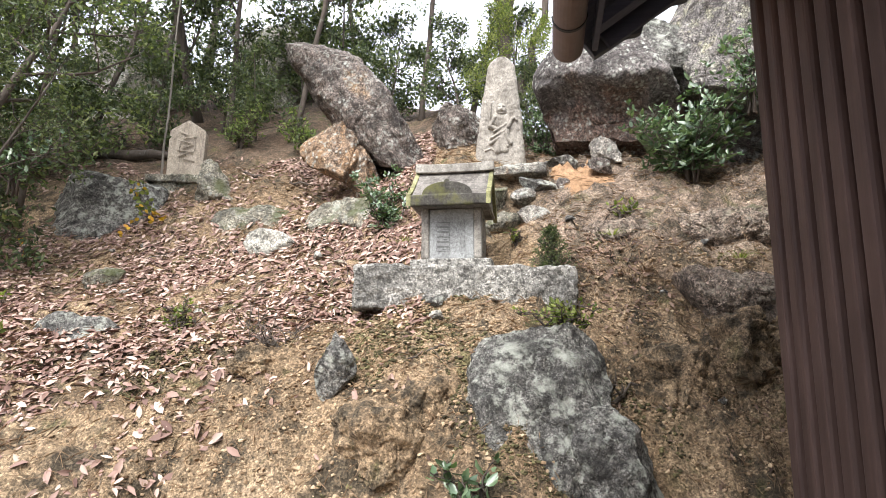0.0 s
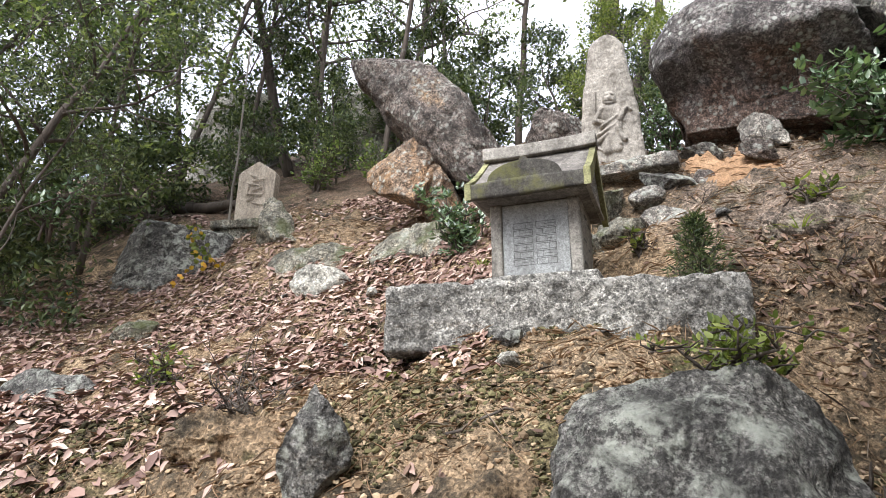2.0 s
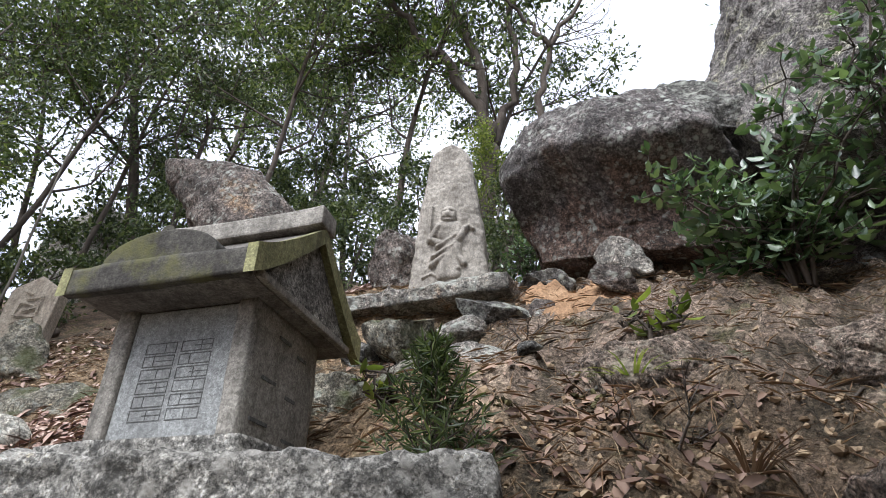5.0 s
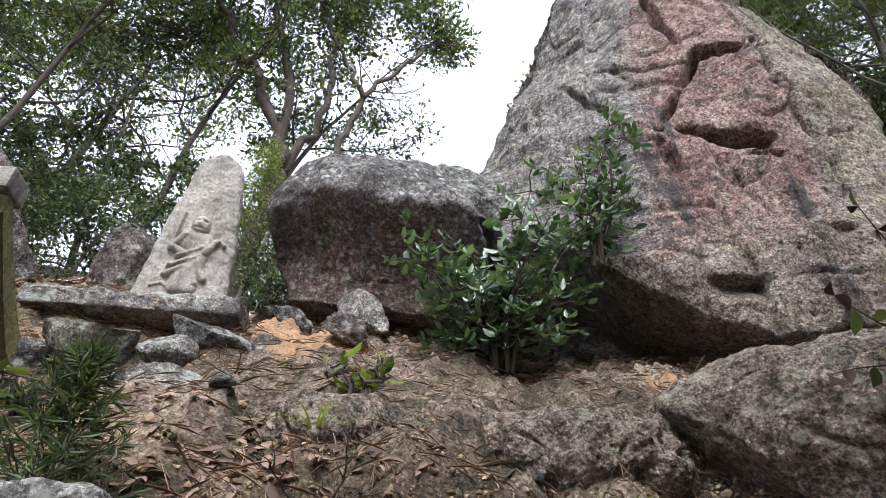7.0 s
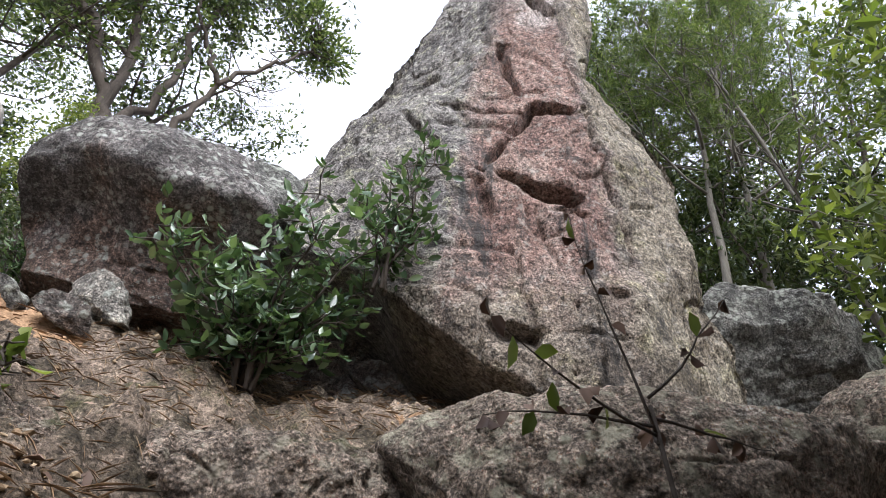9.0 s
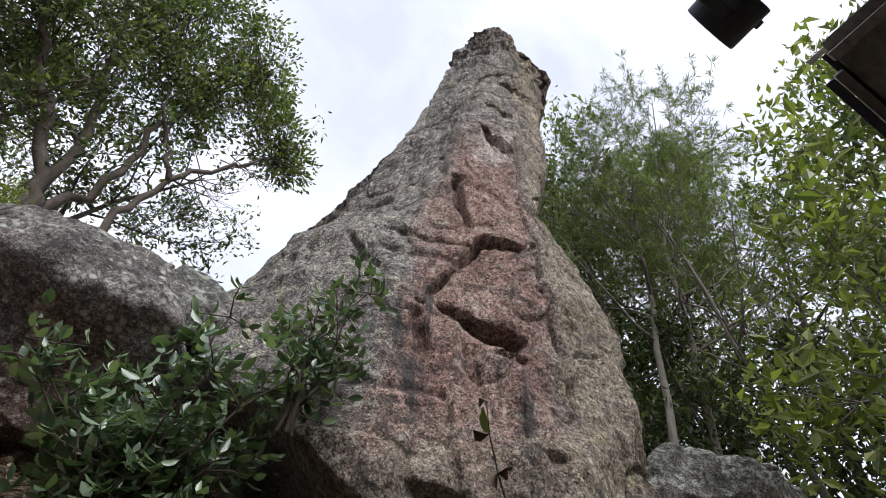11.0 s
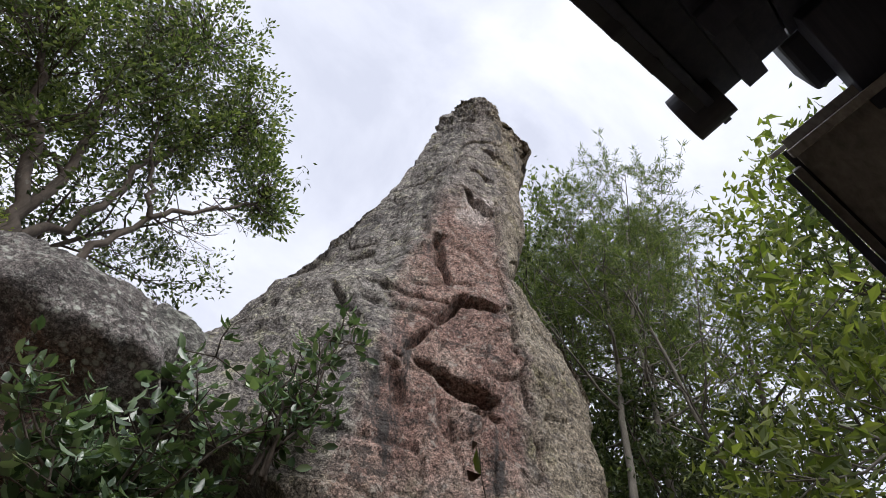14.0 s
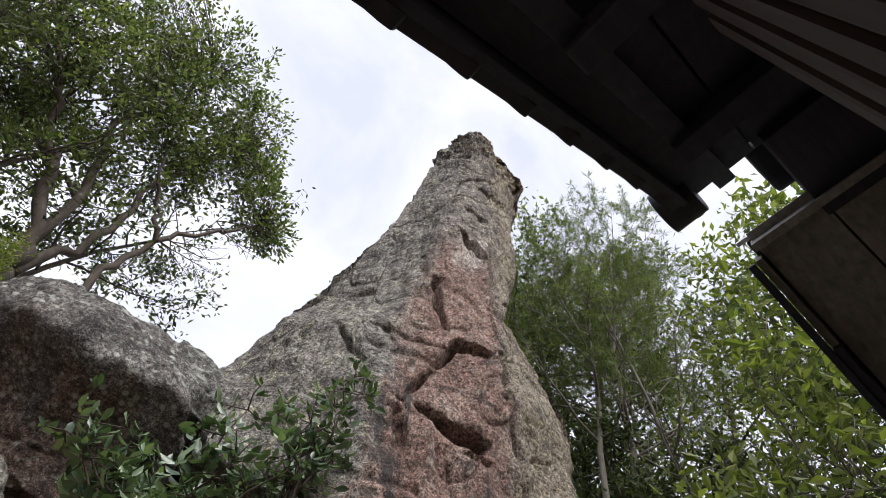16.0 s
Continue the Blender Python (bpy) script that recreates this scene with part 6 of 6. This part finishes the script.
dead_shrub(0.95, 3.52, 0.30, 601, "leafless dark shrub with crooked branches beside the boulder", 5, 0.020, 0.6, 8)
dead_shrub(-1.02, 3.58, 0.26, 602, "dry tangled root clump on the bank", 12, 0.008, 0.9, 12)
dead_shrub(-1.30, 4.0, 0.45, 603, "thin bare twigs standing in the litter", 5, 0.004, 0.35, 5)
dead_shrub(-0.75, 4.9, 0.40, 604, "thin bare twigs standing in the litter", 4, 0.004, 0.35, 5)
dead_shrub(1.35, 4.30, 0.22, 605, "small dry twiggy plant beside the slab", 6, 0.005, 0.9, 8)
dead_shrub(1.08, 5.30, 0.20, 606, "dry grassy twigs hanging over the stones", 9, 0.004, 1.2, 6, z=2.80)
rock("clod", (-1.05, 3.50, 1.36), (0.42, 0.30, 0.26), 61, M_SOIL, "brown mossy clod of earth on the bank", (0, 10, 20), level=6, cuts=3, rough=0.16, fine=0.02, category="earth")
rock("clod", (-0.36, 3.02, 0.98), (0.46, 0.30, 0.40), 62, M_SOIL, "brown mossy clod of earth on the bank", (0, 10, -20), level=6, cuts=3, rough=0.16, fine=0.02, category="earth")
rock("clod", (-0.05, 3.22, 1.18), (0.40, 0.26, 0.24), 63, M_SOIL, "brown mossy clod of earth on the bank", (0, -10, 40), level=6, cuts=3, rough=0.16, fine=0.02, category="earth")
rock("clod", (1.45, 3.72, 1.18), (0.55, 0.36, 0.55), 64, M_SOIL, "brown crumbling lump of the cut bank", (0, -10, 10), level=6, cuts=4, rough=0.16, fine=0.025, category="earth")
rock("clod", (1.95, 3.82, 1.45), (0.60, 0.36, 0.50), 65, M_SOIL, "brown crumbling lump of the cut bank", (0, 15, 60), level=6, cuts=4, rough=0.16, fine=0.025, category="earth")
rock("clod", (1.20, 3.55, 0.85), (0.40, 0.34, 0.60), 66, M_SOIL, "brown crumbling lump of the cut bank", (0, 15, 20), level=6, cuts=4, rough=0.16, fine=0.025, category="earth")


def stick(name, p0, p1, r, seed, mat, label, category, sag=0.02, sides=7):
    rng = np.random.default_rng(seed)
    p0, p1 = Vector(p0), Vector(p1)
    pts = [p0.lerp(p1, i / 8) + Vector(rng.normal(0, sag, 3)) * (0 < i < 8) for i in range(9)]
    s = Soup()
    s.add(*tube_points(pts, [r * (1 - 0.05 * i) for i in range(9)], sides))
    return tagged(new(name, s.mesh(name, mat, True)), label, category)


stick("pole", (-3.66, 7.28, 3.35), (-3.58, 7.30, 6.2), 0.016, 611, M_BARK_PALE, "tall thin bare pole standing beside the small tablet", "pole", 0.008)
stick("log", (-5.1, 8.15, surface(-5.1, 8.15) + 0.06), (-3.75, 8.2, surface(-3.75, 8.2) + 0.07), 0.09, 612, M_BARK, "fallen weathered log lying behind the tablet", "log", 0.015, 10)
stick("fallen_branch", (-2.6, 7.35, surface(-2.6, 7.35) + 0.02), (-1.7, 7.1, surface(-1.7, 7.1) + 0.10), 0.022, 613, M_BARK, "fallen crooked branch lying on the slope", "branch", 0.03)
for k, (x0, y0, x1, y1) in enumerate(((1.95, 4.62, 2.3, 4.72), (1.2, 4.6, 1.55, 4.75), (-0.2, 3.35, 0.1, 3.42), (-1.9, 5.2, -1.5, 5.35), (-2.6, 4.2, -2.1, 4.25), (2.3, 4.85, 2.6, 4.75), (0.5, 3.9, 0.75, 3.95), (-3.2, 5.9, -2.7, 6.0))):
    stick("stick", (x0, y0, surface(x0, y0) + 0.012), (x1, y1, surface(x1, y1) + 0.02), 0.006, 620 + k, M_BARK, "thin dry stick lying on the slope", "stick", 0.012, 5)


def grass_tuft(x, y, n, length, seed, mat, label):
    rng = np.random.default_rng(seed)
    s = Soup()
    for k in range(n):
        a = rng.random() * 6.283
        d = Vector((math.cos(a) * 0.8, math.sin(a) * 0.8, 1)).normalized()
        side = d.cross(Vector((0, 0, 1))).normalized()
        ln = length * rng.uniform(0.5, 1.2)
        w = 0.004
        v, f = [], []
        p = Vector((0.03 * math.cos(a), 0.03 * math.sin(a), 0))
        for i in range(5):
            v += [p + side * w * (1 - i / 4.5), p - side * w * (1 - i / 4.5)]
            d = (d + Vector((0, 0, -0.32))).normalized()
            p = p + d * ln / 4
        for i in range(4):
            f.append((2 * i, 2 * i + 1, 2 * i + 3, 2 * i + 2))
        s.add(v, f)
    ob = new("grass_tuft", s.mesh("grass_tuft", mat))
    ob.matrix_world = pose(x, y, surface(x, y))
    return tagged(ob, label, "grass", "grass tufts")


for k, (x, y, n, ln) in enumerate(((1.48, 4.20, 44, 0.24), (1.35, 4.55, 26, 0.18), (-2.0, 3.55, 24, 0.20), (-0.95, 4.7, 22, 0.14), (-0.1, 4.95, 20, 0.12), (2.25, 4.35, 26, 0.20), (-2.9, 3.3, 30, 0.22), (-0.6, 3.95, 18, 0.10), (0.15, 3.7, 24, 0.10), (-0.35, 5.2, 30, 0.16))):
    grass_tuft(x, y, n, ln, 640 + k, (M_STRAW, M_LEAF_LIGHT)[k % 2], ("dry straw-coloured grass tuft on the slope", "green grass tuft on the slope")[k % 2])


def sapling():
    """A small bare sapling with a few green and many withered leaves, before the ledge."""
    rng = np.random.default_rng(71)
    t = thing("sapling", pose(2.62, 3.50, surface(2.62, 3.50)), "thin sapling with a few green leaves and curled withered ones", "plant")
    base = 2.36 - surface(2.62, 3.50)
    s, green, dead = Soup(), Soup(), Soup()
    node = Vector((0.0, 0.0, base))
    s.add(*tube_points([Vector((0.10, 0.02, -0.05)), Vector((0.07, 0.0, base * 0.5)), node], [0.006, 0.0055, 0.005], 6))
    for d, ln in ((Vector((-0.25, 0.1, 1.0)), 0.55), (Vector((0.85, -0.15, 0.62)), 0.48), (Vector((-0.9, 0.25, 0.30)), 0.42), (Vector((0.95, 0.1, 0.16)), 0.42), (Vector((-0.75, 0.2, -0.10)), 0.34), (Vector((0.5, 0.3, 0.45)), 0.30)):
        pts = twig_path(rng, node + Vector((0, 0, rng.uniform(-0.08, 0.03))), d.normalized(), ln, 7, 0.10)
        br = Soup()
        br.add(*tube_points(pts, [0.0038 * (1 - 0.11 * i) for i in range(8)], 5))
        part("branch", br.mesh("branch", M_BARK, True), M_BARK, t)
        for i in range(2, 8):
            for q in range(2):
                w = Vector(rng.normal(0, 1, 3)).normalized()
                side = w.cross(Vector(rng.normal(0, 1, 3))).normalized()
                if rng.random() < 0.42:
                    dead.broad_leaf(pts[i], (w + Vector((0, 0, -0.7))).normalized(), side, 0.042, 0.028, 0.5)
                elif rng.random() < 0.35:
                    green.broad_leaf(pts[i], (w + Vector((0, 0, 0.3))).normalized(), side, 0.06, 0.032, 0.1)
    part("stem", s.mesh("stem", M_BARK, True), M_BARK, t)
    part("green_leaves", green.mesh("green_leaves", M_LEAF_LIGHT, True), M_LEAF_LIGHT, t, "yellow-green young leaves").name = "foliage"
    part("withered_foliage", dead.mesh("withered_foliage", M_LITTER_BROWN, True), M_LITTER_BROWN, t, "curled brown withered leaves")


sapling()


def vine():
    """A creeper hanging over the broad boulder, its leaves turning yellow and orange."""
    rng = np.random.default_rng(81)
    t = thing("vine", pose(-3.58, 6.52, 3.40), "green creeper with yellow and orange leaves hanging over the boulder", "plant")
    s, g, o = Soup(), Soup(), Soup()
    for k in range(4):
        pts = twig_path(rng, Vector((0.06 * k - 0.1, 0.05, 0.0)), Vector((0.35, -0.25, -1)), 0.75, 8, 0.14)
        s.add(*tube_points(pts, [0.003] * 9, 4))
        for i in range(1, 9):
            for q in range(3):
                w = (Vector(rng.normal(0, 1, 3)) + Vector((0, -0.8, -0.3))).normalized()
                side = w.cross(Vector(rng.normal(0, 1, 3))).normalized()
                (o if i > 5 or rng.random() < 0.1 else g).broad_leaf(pts[i], w, side, 0.06, 0.045, 0.1)
    part("stem", s.mesh("stem", M_BARK), M_BARK, t)
    part("foliage", g.mesh("foliage", M_LEAF_LIGHT, True), M_LEAF_LIGHT, t)
    part("autumn_foliage", o.mesh("autumn_foliage", M_YELLOW, True), M_YELLOW, t, "yellow and orange leaves")


vine()
bush(-4.3, 5.95, 0.30, 0.25, 309, 8, 0.085, "slender weed with a few yellow leaves", M_YELLOW, stems=3)
bush(-3.05, 3.9, 0.5, 0.5, 310, 40, 0.075, "slender young shrub with pale green leaves", M_LEAF_LIGHT, stems=4)
bush(-4.05, 5.3, 0.55, 0.9, 311, 420, 0.07, "low green shrub at the edge of the wood", M_LEAF_BUSH, stems=8, z=2.9)
bush(-1.95, 8.0, 0.6, 1.1, 313, 700, 0.06, "low green undergrowth behind the slope", M_NEEDLE, stems=9)
bush(-3.0, 8.2, 0.6, 1.1, 314, 700, 0.06, "low green undergrowth behind the slope", M_NEEDLE, stems=9)
bush(1.30, 7.0, 0.9, 0.8, 315, 1100, 0.05, "small-leaved green shrub beside the standing stone", M_LEAF_BUSH, stems=9)


def crumbs(name, count, place, seed, mat, label, lo, hi):
    """Gravel and clods, each a small uneven lump lying on the ground."""
    rng = np.random.default_rng(seed)
    base, faces = sphere(1)
    pts = place(rng, count)
    zs = ground_height(pts[:, 0], pts[:, 1]) + ground_relief(pts[:, 0], pts[:, 1])
    n = len(pts)
    size = lo + (hi - lo) * rng.random(n) ** 3
    v = base[None] * (1 + 0.30 * rng.normal(size=(n, len(base), 1))) * (size[:, None] * np.array([1, 1, 0.7]) * rng.uniform(0.7, 1.3, (n, 3)))[:, None, :]
    v = v + np.stack([pts[:, 0], pts[:, 1], zs + 0.25 * size], 1)[:, None, :]
    f = (np.array(faces)[None] + (np.arange(n) * len(base))[:, None, None]).reshape(-1, 3)
    return tagged(new(name, mesh_from(name, v.reshape(-1, 3).tolist(), f.tolist(), mat, False)), label, "gravel", kind="stuff")


def bank_face(rng, n):
    x = rng.uniform(-1.7, 3.4, n)
    return np.stack([x, rng.uniform(2.6, 4.2, n) + 0.35 * ease(x, 0.4, 1.2)], 1)


def mossy_spots(rng, n):
    x, y = rng.uniform(-1.9, 2.2, 9 * n), rng.uniform(2.4, 4.6, 9 * n)
    k = fbm(np.stack([x * 1.7, y * 1.7, 0 * x], 1), 4, 17, 0.6) > 0.42
    return np.stack([x, y], 1)[k][:n]


crumbs("gravel", 22000, bank_face, 501, M_GRIT, "coarse tan gravel and clods on the bank", 0.003, 0.015)
crumbs("moss_crumbs", 14000, mossy_spots, 503, M_MOSSCLOD, "dark crumbly mossy soil in patches on the bank", 0.004, 0.014)
crumbs("gravel", 6000, whole_slope, 502, M_CLOD, "scattered grit and clods on the slope", 0.004, 0.022)
